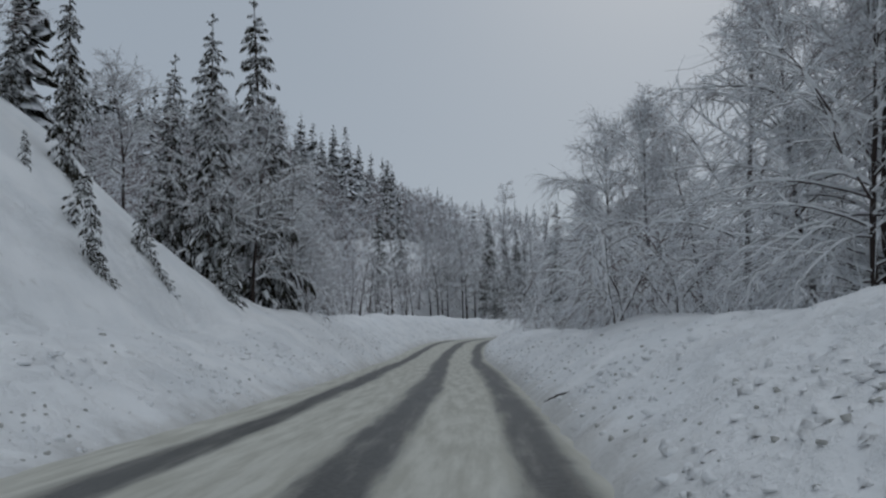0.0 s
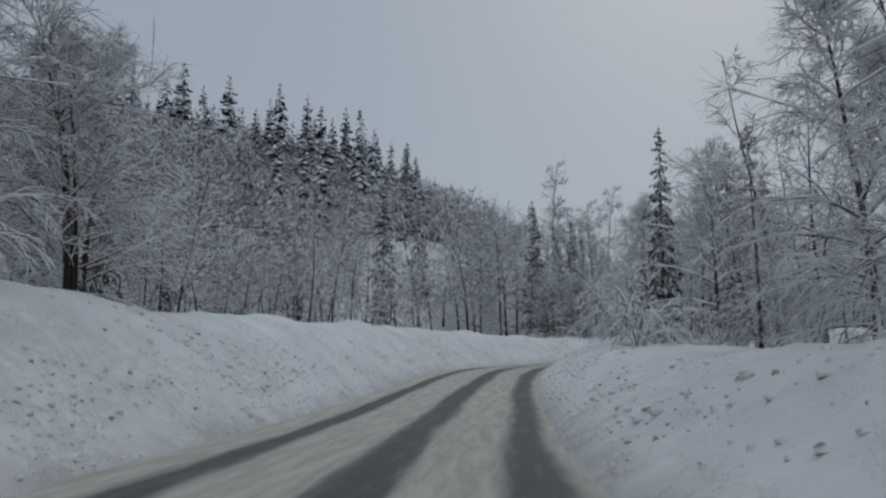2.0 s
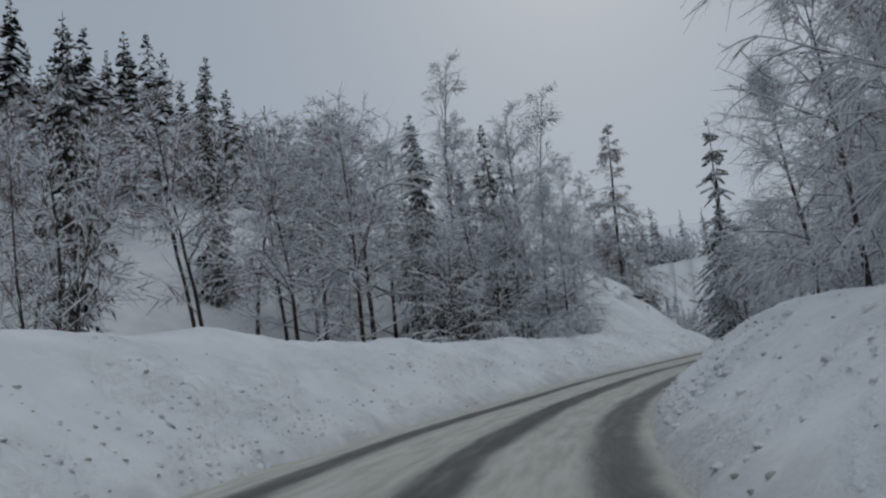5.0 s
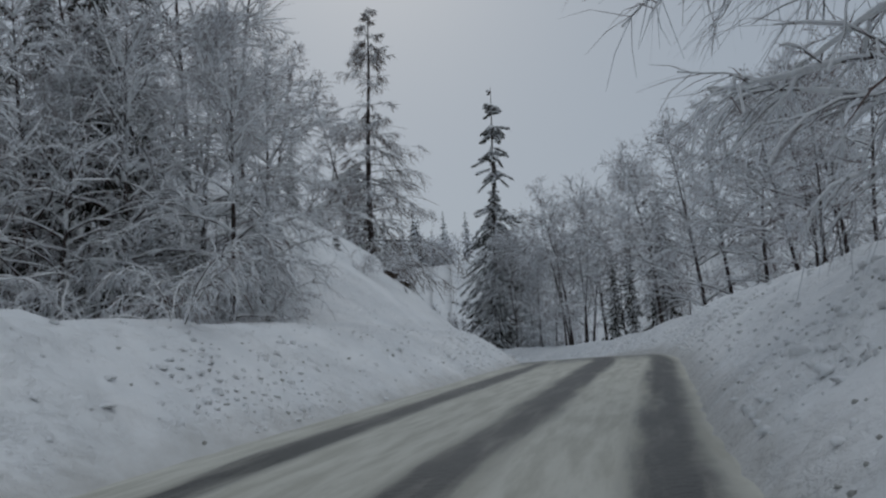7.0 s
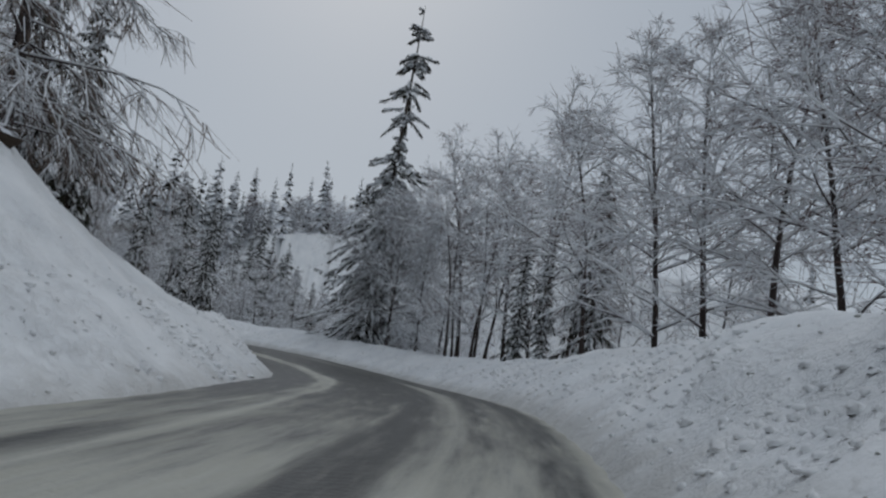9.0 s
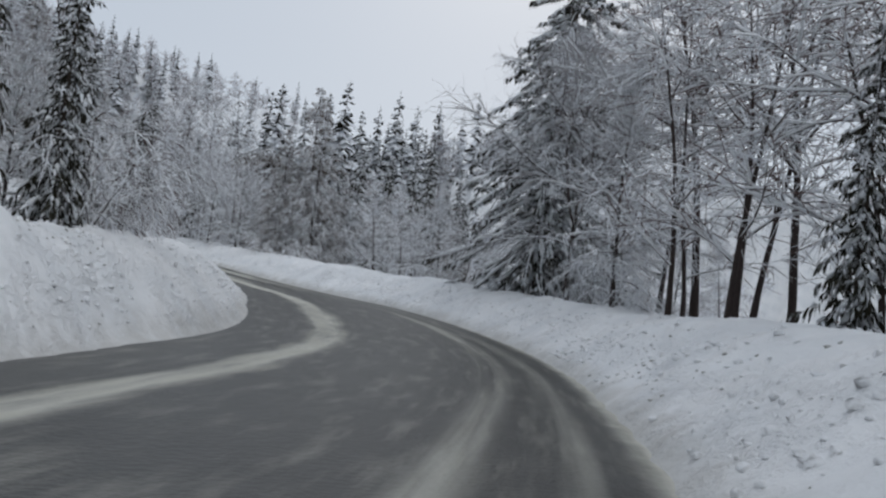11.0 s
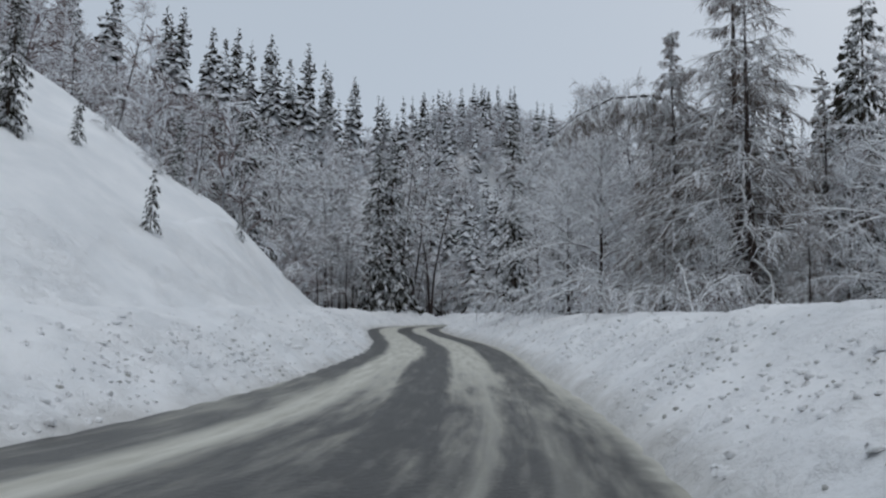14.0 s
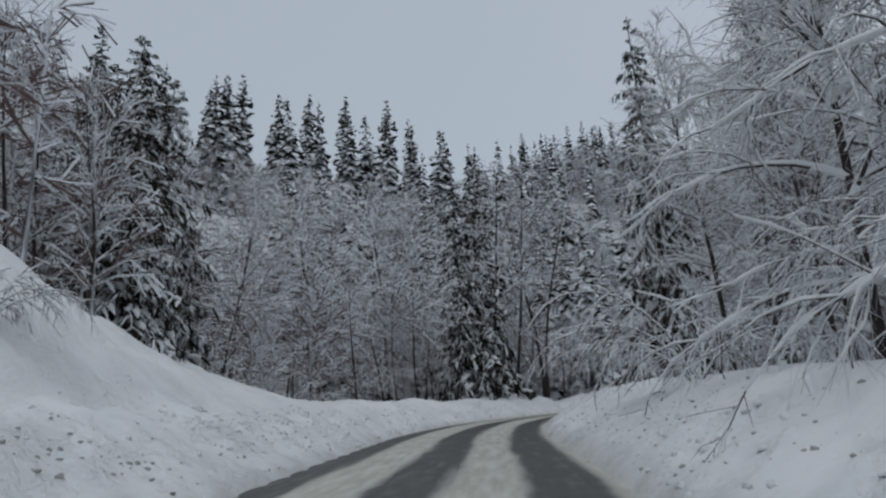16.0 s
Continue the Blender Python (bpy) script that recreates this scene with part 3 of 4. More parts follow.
def needles(name, seed, height=16.0, radius=0.17, branches=150, low=0.04, snow_load=1.0, sprays=13, clumps=3, profile=CONE, spread=2.6):
    """A spruce seen from near by: drooping boughs hung with sprays of needles, loaded with separate clumps of snow."""
    rng = np.random.default_rng(seed)
    tree = new(name)
    spine = grow(rng, np.zeros((1, 3)), UP[None], np.array([height]), 8, np.array([0.0]), 0.012)
    part("trunk", tubes(spine, height * 0.012 * np.linspace(1, 0.06, 9)[None], 7), SPRUCE_BARK, tree, smooth_faces=True)
    u = low + (0.985 - low) * np.sort(rng.random(branches)) ** 1.05
    if profile is WORN:
        tier = np.sin(u * 76.0 + 1.0) > 0.1
        u = u[(u < 0.56) | (tier & (rng.random(branches) < 0.75))]
        branches = len(u)
    place, _ = at_fraction(spine, np.zeros(branches, int), u)
    azimuth = np.arange(branches) * 2.4 + rng.normal(0, 0.4, branches)
    fall = np.radians(np.interp(u, [0, 0.5, 0.85, 1.0], [-30, -24, -6, 50] if profile is CONE else [-26, -20, -16, 30]) + rng.normal(0, 10, branches))
    way = np.stack([np.cos(azimuth) * np.cos(fall), np.sin(azimuth) * np.cos(fall), np.sin(fall)], 1)
    length = height * radius * np.interp(u, *profile) * rng.uniform(0.5, 1.2, branches)
    bough = grow(rng, place, way, length, 5, np.full(branches, 0.5), 0.09)
    # the tips of old boughs turn up a little
    bough[:, -1] += UP * (length * 0.05)[:, None]
    stem = (length * 0.008 + 0.006)[:, None] * np.linspace(1, 0.3, 6)[None]
    owner = np.repeat(np.arange(branches), sprays)
    at, along = at_fraction(bough, owner, rng.uniform(0.12, 1.0, len(owner)))
    flank = unit(np.cross(along, UP) + 1e-4) * rng.choice([-1.0, 1.0], len(owner))[:, None]
    out = unit(along * rng.uniform(0.2, 0.9, len(owner))[:, None] + flank * rng.uniform(0.2, 1.0, len(owner))[:, None] - UP * rng.uniform(0.1, 0.9, len(owner))[:, None])
    size = np.minimum(length[owner], spread)
    spray = grow(rng, at, out, size * rng.uniform(0.12, 0.30, len(owner)) + 0.12, 2, np.full(len(owner), 0.9), 0.12)
    wide = (size * 0.021 + 0.017)[:, None] * np.array([[0.55, 1.0, 0.15]]) * rng.uniform(0.6, 1.3, (len(owner), 1))
    foliage = part("foliage", joined([ribbons(bough, stem, np.tile(UP, (branches, 1))), ribbons(spray, wide, unit(rng.normal(0, 0.8, (len(owner), 3)) + UP * 0.7))]), NEEDLE, tree, "dark green needles under snow")
    # clumps of snow, each lying along a short piece of a bough
    owner = np.repeat(np.arange(branches), clumps)
    u0 = rng.uniform(0.15, 0.9, len(owner))
    reach = rng.uniform(0.04, 0.16, len(owner))
    line = np.stack([at_fraction(bough, owner, np.clip(u0 + reach * k, 0, 0.99))[0] for k in (-1, -0.4, 0.4, 1)], 1)
    load = (np.minimum(length[owner], spread) * 0.027 + 0.020)[:, None] * np.array([[0.12, 1.0, 0.85, 0.1]]) * snow_load * rng.uniform(0.45, 1.5, (len(owner), 1)) * rng.uniform(0.7, 1.3, (len(owner), 4))
    sideways = unit(np.cross(line[:, -1] - line[:, 0], UP) + 1e-4)[:, None] * (rng.normal(0, 0.05, (len(owner), 1)) * np.minimum(length[owner], 2.6)[:, None])[:, :, None]
    keep = rng.random(len(owner)) < 0.85
    part("snow_cover", tubes((line + sideways + UP * (load * 0.55)[:, :, None])[keep], load[keep], 4), SNOW, foliage, "clumps of fresh snow", True)
    return tree


def spruce(name, seed, height=16.0, radius=0.17, branches=100, low=0.04, snow_load=1.0, stations=6, fringe=8, ring=5, sheet=0.15):
    """A spruce with drooping tiers of snow-laden branches."""
    rng = np.random.default_rng(seed)
    tree = new(name)
    spine = grow(rng, np.zeros((1, 3)), UP[None], np.array([height]), 8, np.array([0.0]), 0.012)
    thick = height * 0.013 * np.linspace(1, 0.06, 9)[None]
    part("trunk", tubes(spine, thick, 7), SPRUCE_BARK, tree, smooth_faces=True)
    u = low + (0.985 - low) * np.sort(rng.random(branches)) ** 1.05
    n = branches
    place, _ = at_fraction(spine, np.zeros(n, int), u)
    azimuth = np.arange(n) * 2.4 + rng.normal(0, 0.35, n)
    fall = np.radians(np.interp(u, [0, 0.5, 0.85, 1.0], [-26, -20, -2, 45]) + rng.normal(0, 11, n))
    way = np.stack([np.cos(azimuth) * np.cos(fall), np.sin(azimuth) * np.cos(fall), np.sin(fall)], 1)
    length = height * radius * np.interp(u, [0, 0.12, 0.5, 0.8, 1.0], [0.85, 1.0, 0.74, 0.42, 0.08]) * rng.uniform(0.45 if fringe > 4 else 0.7, 1.2, n)
    bough = grow(rng, place, way, length, stations, np.full(n, 0.38), 0.06)
    along = np.linspace(0, 1, stations + 1)
    ahead = unit(np.gradient(bough, axis=1))
    flank = unit(np.cross(ahead, UP))
    wide = (length * sheet + 0.06)[:, None] * np.sin(np.pi * (0.12 + 0.83 * along))[None] * rng.uniform(0.35, 1.35, (n, stations + 1))
    hang = rng.uniform(0.4, 1.4, (n, stations + 1)) * wide
    pieces = []
    for sign in (1, -1):
        edge = bough + sign * flank * wide[:, :, None] + ahead * (wide * 0.5)[:, :, None] - UP * hang[:, :, None]
        middle = bough + sign * flank * (wide * 0.5)[:, :, None] - UP * (hang * 0.3)[:, :, None]
        index = np.arange(n * (stations + 1)).reshape(n, -1)
        for first, second in ((bough, middle), (middle, edge)):
            verts = np.concatenate([first.reshape(-1, 3), second.reshape(-1, 3)])
            off = n * (stations + 1)
            quad = np.stack([index[:, :-1], index[:, 1:], index[:, 1:] + off, index[:, :-1] + off], -1).reshape(-1, 4)
            if second is edge:
                quad = quad[rng.random(len(quad)) < (0.5 if fringe > 4 else 0.85)]
            pieces.append((verts, quad))
    if fringe:
        owner = np.repeat(np.arange(n), fringe)
        at, way = at_fraction(bough, owner, rng.uniform(0.25, 1.0, len(owner)))
        out = unit(way * 0.7 + flank[owner, 2] * rng.choice([-1.0, 1.0], len(owner))[:, None] * rng.uniform(0.2, 1.0, len(owner))[:, None] - UP * 0.55)
        strand = grow(rng, at, out, np.minimum(length[owner], 2.8) * rng.uniform(0.1, 0.26, len(owner)) + 0.1, 1, np.full(len(owner), 0.9), 0.12)
        size = (np.minimum(length[owner], 2.6) * 0.012 + 0.018)[:, None] * np.array([[1.0, 0.3]])
        pieces.append(ribbons(strand, size, unit(rng.normal(0, 1, (len(owner), 3)))))
    foliage = part("foliage", joined(pieces), NEEDLE, tree, "dark green needles under snow")
    # cushions of snow on the boughs
    load = (length * 0.034 + 0.03)[:, None] * np.sin(np.pi * (0.1 + 0.85 * along))[None] * snow_load * np.maximum(rng.uniform(-1.2, 2.0, (n, stations + 1)), 0.06)
    some = rng.random(n) < 0.85
    part("snow_cover", tubes((bough + UP * (load * 0.35)[:, :, None])[some][:, 1:], load[some][:, 1:], ring), SNOW, foliage, "cushions of fresh snow", True)
    return tree


def bush(name, seed, height=2.6, stems=7):
    """Bent young shrubs weighed down by snow."""
    rng = np.random.default_rng(seed)
    tree = new(name)
    ring = rng.uniform(0, 2 * np.pi, stems)
    way = unit(np.stack([np.cos(ring) * 0.35, np.sin(ring) * 0.35, np.ones(stems)], 1))
    length = height * rng.uniform(0.8, 1.4, stems)
    stem = grow(rng, rng.normal(0, 0.12, (stems, 3)) * (1, 1, 0), way, length, 7, np.full(stems, 1.7), 0.09)
    fat = (length * 0.006 + 0.006)[:, None] * np.linspace(1, 0.25, 8)[None]
    owner = np.repeat(np.arange(stems), 13)
    place, way = at_fraction(stem, owner, rng.uniform(0.2, 1.0, len(owner)))
    way = side_way(rng, way, rng.uniform(0.3, 0.9, len(owner)))
    bough_length = length[owner] * rng.uniform(0.15, 0.4, len(owner))
    bough = grow(rng, place, way, bough_length, 4, np.full(len(owner), 1.3), 0.12)
    bough_fat = np.full((len(owner), 1), 0.011) * np.linspace(1, 0.4, 5)[None]
    crown = part("crown", joined([tubes(stem, fat, 5), tubes(bough, bough_fat, 3)]), BARK, tree)
    owner2 = np.repeat(np.arange(len(bough)), 6)
    place, way = at_fraction(bough, owner2, rng.uniform(0.1, 1.0, len(owner2)))
    twig = grow(rng, place, side_way(rng, way, rng.uniform(0.3, 1.0, len(owner2))), bough_length[owner2] * 0.4 + 0.08, 2, np.full(len(owner2), 0.9), 0.2)
    part("fine_growth", ribbons(twig, np.full((len(owner2), 3), 0.012) * (1, 0.8, 0.3), unit(rng.normal(0, 1, (len(owner2), 3)))), TWIG, crown)
    load = fat * 0.8 + 0.010 * rng.uniform(0.3, 1.6, fat.shape)
    load2 = bough_fat * 0.8 + 0.008 * rng.uniform(0.2, 1.8, bough_fat.shape)
    part("snow_cover", joined([tubes(stem + UP * fat[:, :, None], load, 5), tubes(bough + UP * 0.012, load2, 3)]), SNOW, crown, "thick snow on bent stems", True)
    return tree


LABELS = {
    "spruce": ("tall dark green spruce with drooping boughs under snow", "spruce", "spruces along the road"),
    "wood_spruce": ("dark spruce of the hillside wood, dusted with snow", "spruce", "spruces of the wood"),
    "old_spruce": ("tall old spruce with a thin ragged top", "spruce", ""),
    "bare_tree": ("leafless broad-leaved tree with snow on every branch", "tree", "bare trees along the road"),
    "larch": ("bare brown larch with hanging snowy branches", "larch", "larches along the road"),
    "frosted_tree": ("low-limbed leafless tree bowed under thick snow", "tree", "snow-laden trees on the bank"),
    "spreading_tree": ("leafless tree with long arching limbs lined with snow", "tree", ""),
    "bush": ("snow-laden shrub bent down over the bank", "shrub", "shrubs on the banks"),
    "bent_larch": ("slender larch bowed over in an arch by its snow", "larch", ""),
    "sapling": ("young spruce bent by snow on the steep slope", "young spruce", "young spruces on the slope"),
    "thin_tree": ("slender leafless tree white with frost", "tree", "thin trees of the wood"),
}
KINDS = {
    "spruce": lambda k: needles("spruce", 11 + k, 16.0, (0.15, 0.17, 0.135)[k], (190, 200, 170)[k], 0.04, 1.1, 24, 4),
    "wood_spruce": lambda k: spruce("wood_spruce", 15 + k, 16.0, (0.16, 0.18, 0.15)[k], 140, 0.05, 0.5, 3, 0, 3, 0.30),
    "bare_tree": lambda k: bare_tree("bare_tree", 31 + k, 14.0, (32, 36, 30)[k], 11, 6, (0.32, 0.36, 0.40)[k], (0.3, 0.1, 0.22)[k], (62, 24), 0.3, 1.15, 0.010, 0.013),
    "frosted_tree": lambda k: bare_tree("frosted_tree", 41 + k, 11.0, (44, 40)[k], 12, 9, (0.40, 0.46)[k], 0.05, (76, 14), 0.62, 1.35, 0.011, 0.0075, fine=True),
    "spreading_tree": lambda k: bare_tree("spreading_tree", 45, 11.0, 34, 24, 9, 0.6, 0.17, (58, 24), 0.3, 0.9, 0.012, 0.0075, fine=True),
    "larch": lambda k: bare_tree("larch", 51 + k, 16.0, 120, 7, 9, 0.23, 0.05, (40, -12), 0.55, 0.9, 0.010, 0.011, 0.0, True, 0.0, True),
    "thin_tree": lambda k: bare_tree("thin_tree", 61 + k, 12.0, 16, 6, 7, (0.28, 0.34, 0.31)[k], 0.08, (62, 30), 0.25, 1.0, 0.008, 0.018, 0.0, True),
    "bent_larch": lambda k: bare_tree("bent_larch", 57, 16.0, 70, 6, 10, 0.12, 0.1, (0, -30), 1.1, 1.1, 0.007, 0.012, 0.25, True, 2.3),
    "bush": lambda k: bush("bush", 71 + k),
    "sapling": lambda k: needles("sapling", 91 + k, 3.0, 0.24, 60, 0.05, 1.5, 8, 2),
    "old_spruce": lambda k: needles("old_spruce", 81, 30.0, 0.18, 560, 0.012, 1.25, 100, 7, WORN, 1.1),
}
VARIANTS = {"spruce": 3, "wood_spruce": 3, "bare_tree": 3, "frosted_tree": 2, "spreading_tree": 1, "larch": 2, "thin_tree": 3, "bush": 2, "bent_larch": 1, "sapling": 2, "old_spruce": 1}
BASE_HEIGHT = {"spruce": 16.0, "wood_spruce": 16.0, "bare_tree": 14.0, "frosted_tree": 11.0, "spreading_tree": 11.0, "larch": 16.0, "thin_tree": 12.0, "bush": 2.6, "bent_larch": 16.0, "sapling": 3.0, "old_spruce": 30.0}
TREE_RNG = random.Random(5)
BUILT = {}


def plant(kind, x, y, height, variant=None, lean=0.0, wide=1.0, sink=0.3, label="", turn=None):
    """One tree on the ground at x, y."""
    k = TREE_RNG.randrange(VARIANTS[kind]) if variant is None else variant
    size = height / BASE_HEIGHT[kind]
    # trees keep clear of the road
    t, side, _ = along_road(x, y)
    room = HALF_WIDTH + 2.6 + (float(by_time(t[0], EXTRA_LEFT)) if side[0] > 0 else 0.0) - abs(float(side[0]))
    if room > 0:
        n = int(np.searchsorted(LINE_T, t[0]))
        x, y = x + math.copysign(room, side[0]) * LEFTWARD[n, 0], y + math.copysign(room, side[0]) * LEFTWARD[n, 1]
    z = float(ground_z(x, y)[0]) - sink
    m = pose(x, y, z, lean, 0, TREE_RNG.uniform(0, 360) if turn is None else turn) @ Matrix.Diagonal((size * wide, size * wide, size, 1))
    if (kind, k) in BUILT:
        ob = copy_thing(BUILT[kind, k], m)
    else:
        ob = BUILT[kind, k] = KINDS[kind](k)
    ob.matrix_basis = m
    words, category, group = LABELS[kind]
    return tagged(ob, label or words, category, group)


def fallen_branch(x, y, length):
    """A broken bare branch lying across the bank, half sunk in the snow."""
    rng = np.random.default_rng(int(x * 10 + y))
    places = np.concatenate([CLOD_SITES[0][0], CLOD_SITES[1][0]])
    k = int(np.argmin(np.hypot(CENTRE[:, 0] - x, CENTRE[:, 1] - y)))
    u = np.linspace(-0.5, 0.5, 9) * length
    way = (LEFTWARD[k] + TANGENT[k]) * 0.707
    px, py = x + way[0] * u + rng.normal(0, 0.012, 9), y + way[1] * u + rng.normal(0, 0.012, 9)
    pz = np.array([np.sort(places[np.argsort((places[:, 0] - a) ** 2 + (places[:, 1] - b) ** 2)[:3], 2])[1] for a, b in zip(px, py)])
    pz = np.interp(u, [u[0], u[4], u[8]], [pz[:3].mean(), pz[3:6].mean(), pz[6:].mean()]) + 0.03
    verts, faces = tubes(np.stack([px - x, py - y, pz - pz[4]], 1)[None], np.linspace(0.026, 0.009, 9)[None], 6)
    ob = mesh_object("fallen_branch", verts, faces, SPRUCE_BARK)
    ob.matrix_basis = Matrix.Translation((x, y, pz[4]))
    return tagged(ob, "broken brown branch lying on the snow bank", "branch", "fallen branches")


def scatter(seed, count, t_range, off_range, left, mix, gap=2.0):
    """Trees strewn beside the road: kinds with weights and heights, between two times along it and two distances from its edge."""
    rng = random.Random(seed)
    placed, tries = [], 0
    while len(placed) < count and tries < count * 12:
        tries += 1
        t = rng.uniform(*t_range)
        off = off_range[0] + (off_range[1] - off_range[0]) * rng.random() ** 1.4
        k = int(np.searchsorted(LINE_T, t))
        way = LEFTWARD[k] if left else -LEFTWARD[k]
        p = CENTRE[k] + way * (HALF_WIDTH + off)
        if any((p[0] - q[0]) ** 2 + (p[1] - q[1]) ** 2 < gap * gap for q in placed):
            continue
        _, side, _ = along_road(p[0], p[1])
        if abs(side[0]) < HALF_WIDTH + off_range[0] - 0.5:
            continue
        placed.append(p)
        kind, _, low, high = rng.choices(mix, [m[1] for m in mix])[0]
        plant(kind, p[0], p[1], rng.uniform(low, high))


plant("old_spruce", 49.5, 156.5, 29.5, wide=1.06)
plant("spreading_tree", 49.4, 152.4, 11.5)
for x, y, tall in (
    (51.7, 198.6, 18.8),
    (54.5, 192.8, 14.4),
    (43.2, 185.2, 11.4),
    (46.5, 189.5, 11.7),
    (49.3, 193.1, 15.6),
    (50.4, 188.4, 13.3),
    (51.5, 186.1, 10.5),
    (52.4, 183.0, 9.1),
    (53.3, 179.4, 7.1),
    (-10.1, 19.5, 6.4),
    (-9.1, 28.6, 11.6),
    (-8.4, 34.0, 15.6),
    (-11.2, 30.0, 9.9),
    (-13.4, 22.3, 4.3),
    (-7.5, 25.9, 3.5),
    (-8.4, 94.9, 15.5),
    (-12.1, 78.0, 8.0),
    (6.9, 109.3, 14.3),
    (6.5, 94.2, 4.0),
    (-6.5, 114.2, 12.7),
    (7.3, 114.3, 13.6),
    (7.4, 105.3, 6.5),
    (9.7, 109.2, 10.2),
):
    plant("spruce", x, y, tall)
for x, y, tall in (
    (11.3, 111.0, 9.3),
    (12.5, 109.8, 9.9),
    (8.4, 105.3, 6.9),
    (6.0, 104.3, 6.7),
    (-9.8, 128.9, 15.0),
    (51.5, 132.4, 13.4),
    (48.3, 132.6, 8.2),
    (18.9, 119.2, 3.5),
    (25.1, 126.4, 9.2),
    (23.6, 124.6, 8.5),
    (48.4, 134.8, 7.9),
    (30.2, 146.1, 6.5),
    (30.8, 154.2, 6.9),
    (42.2, 192.3, 9.9),
    (23.0, 168.0, 7.4),
    (-1.9, 228.7, 21.0),
    (32.2, 138.0, 6.4),
    (30.7, 137.4, 6.8),
    (31.6, 141.4, 5.0),
    (15.2, 183.7, 3.7),
    (21.6, 171.6, 5.4),
    (-8.4, 35.0, 10.7),
    (22.0, 209.5, 16.0),
):
    plant("spruce", x, y, tall)
for x, y, tall in (
    (-7.7, 41.3, 7.3),
    (-12.0, 27.5, 7.3),
    (13.8, 112.6, 11.7),
    (3.4, 106.2, 16.5),
    (2.7, 105.1, 14.3),
    (0.7, 107.8, 15.7),
    (9.8, 118.2, 9.5),
    (-0.7, 105.5, 13.4),
    (4.7, 109.3, 13.8),
    (52.4, 147.0, 16.4),
    (53.8, 143.4, 16.3),
    (50.9, 135.6, 16.1),
    (49.3, 130.4, 15.1),
    (47.3, 123.7, 14.8),
    (47.1, 121.0, 15.1),
    (46.9, 118.2, 15.1),
    (45.7, 114.7, 14.1),
    (45.7, 112.9, 13.9),
):
    plant("bare_tree", x, y, tall)
for x, y, tall in (
    (43.0, 109.7, 12.7),
    (41.1, 107.1, 12.2),
    (23.9, 218.9, 20.1),
    (9.8, 106.1, 9.6),
    (30.1, 136.4, 4.2),
    (-8.2, 31.8, 9.1),
    (-8.9, 29.2, 7.7),
    (-7.5, 36.4, 8.2),
    (-7.7, 41.6, 6.1),
    (-7.6, 41.4, 6.1),
    (44.5, 179.6, 7.4),
    (46.0, 175.8, 6.7),
    (-3.8, 214.5, 16.3),
    (-4.2, 222.4, 17.9),
):
    plant("bare_tree", x, y, tall)
for x, y, tall in (
    (-2.3, 207.1, 14.9),
    (28.9, 209.5, 17.1),
    (32.3, 203.6, 14.4),
):
    plant("bare_tree", x, y, tall)
for x, y, tall in (
    (10.0, 119.0, 13.6),
    (22.1, 120.6, 10.0),
    (52.4, 153.9, 15.7),
    (53.2, 151.1, 14.8),
    (52.8, 144.2, 15.0),
    (20.0, 120.1, 4.0),
    (21.1, 122.0, 7.1),
    (50.2, 135.9, 10.9),
    (53.1, 136.0, 13.2),
    (48.4, 142.1, 12.0),
    (48.1, 138.7, 11.5),
    (49.5, 140.4, 13.0),
    (32.4, 146.2, 4.7),
    (29.1, 138.2, 5.0),
    (-5.6, 104.7, 15.9),
    (-3.7, 110.9, 15.7),
    (-1.9, 111.0, 14.9),
    (-4.0, 98.8, 14.3),
    (-0.1, 113.0, 14.2),
    (-10.1, 213.4, 16.3),
    (-9.1, 217.6, 17.9),
    (-9.8, 222.6, 18.1),
    (-9.7, 228.1, 19.8),
    (-7.7, 229.9, 20.1),
):
    plant("thin_tree", x, y, tall)
for x, y, tall in (
    (-8.2, 234.5, 21.3),
    (-0.7, 234.2, 19.9),
    (-0.6, 238.9, 19.9),
    (3.5, 236.6, 18.9),
    (-0.2, 229.8, 18.9),
):
    plant("thin_tree", x, y, tall)
for x, y, tall in (
    (7.9, 33.1, 10.0),
    (9.2, 22.1, 10.5),
    (8.1, 16.1, 8.0),
    (7.1, 12.1, 6.5),
    (8.6, 41.0, 8.5),
    (49.0, 147.0, 9.5),
    (13.7, 107.5, 8.6),
    (-8.9, 37.8, 8.4),
    (-10.2, 32.6, 9.2),
    (-8.6, 43.5, 7.4),
    (11.3, 59.3, 9.5),
    (13.8, 66.4, 8.5),
    (19.7, 90.5, 9.5),
    (33.4, 190.8, 8.6),
    (30.7, 194.9, 9.4),
    (31.2, 143.6, 3.8),
    (30.8, 139.4, 4.6),
    (15.2, 107.3, 7.6),
    (11.6, 105.9, 8.6),
    (14.0, 104.8, 7.0),
    (10.2, 105.2, 7.6),
    (7.8, 104.3, 8.8),
):
    plant("frosted_tree", x, y, tall)
for x, y, tall in (
    (9.3, 60.9, 10.8),
):
    plant("spruce", x, y, tall, 2, wide=0.9)
for x, y, tall in (
    (8.6, 47.1, 6.9),
    (55.6, 136.3, 14.2),
    (27.9, 149.7, 7.1),
    (37.1, 188.7, 11.8),
    (27.7, 160.8, 6.1),
    (39.0, 190.6, 11.0),
    (37.0, 188.6, 12.0),
    (36.0, 189.2, 9.4),
    (42.2, 185.1, 8.4),
):
    plant("larch", x, y, tall)
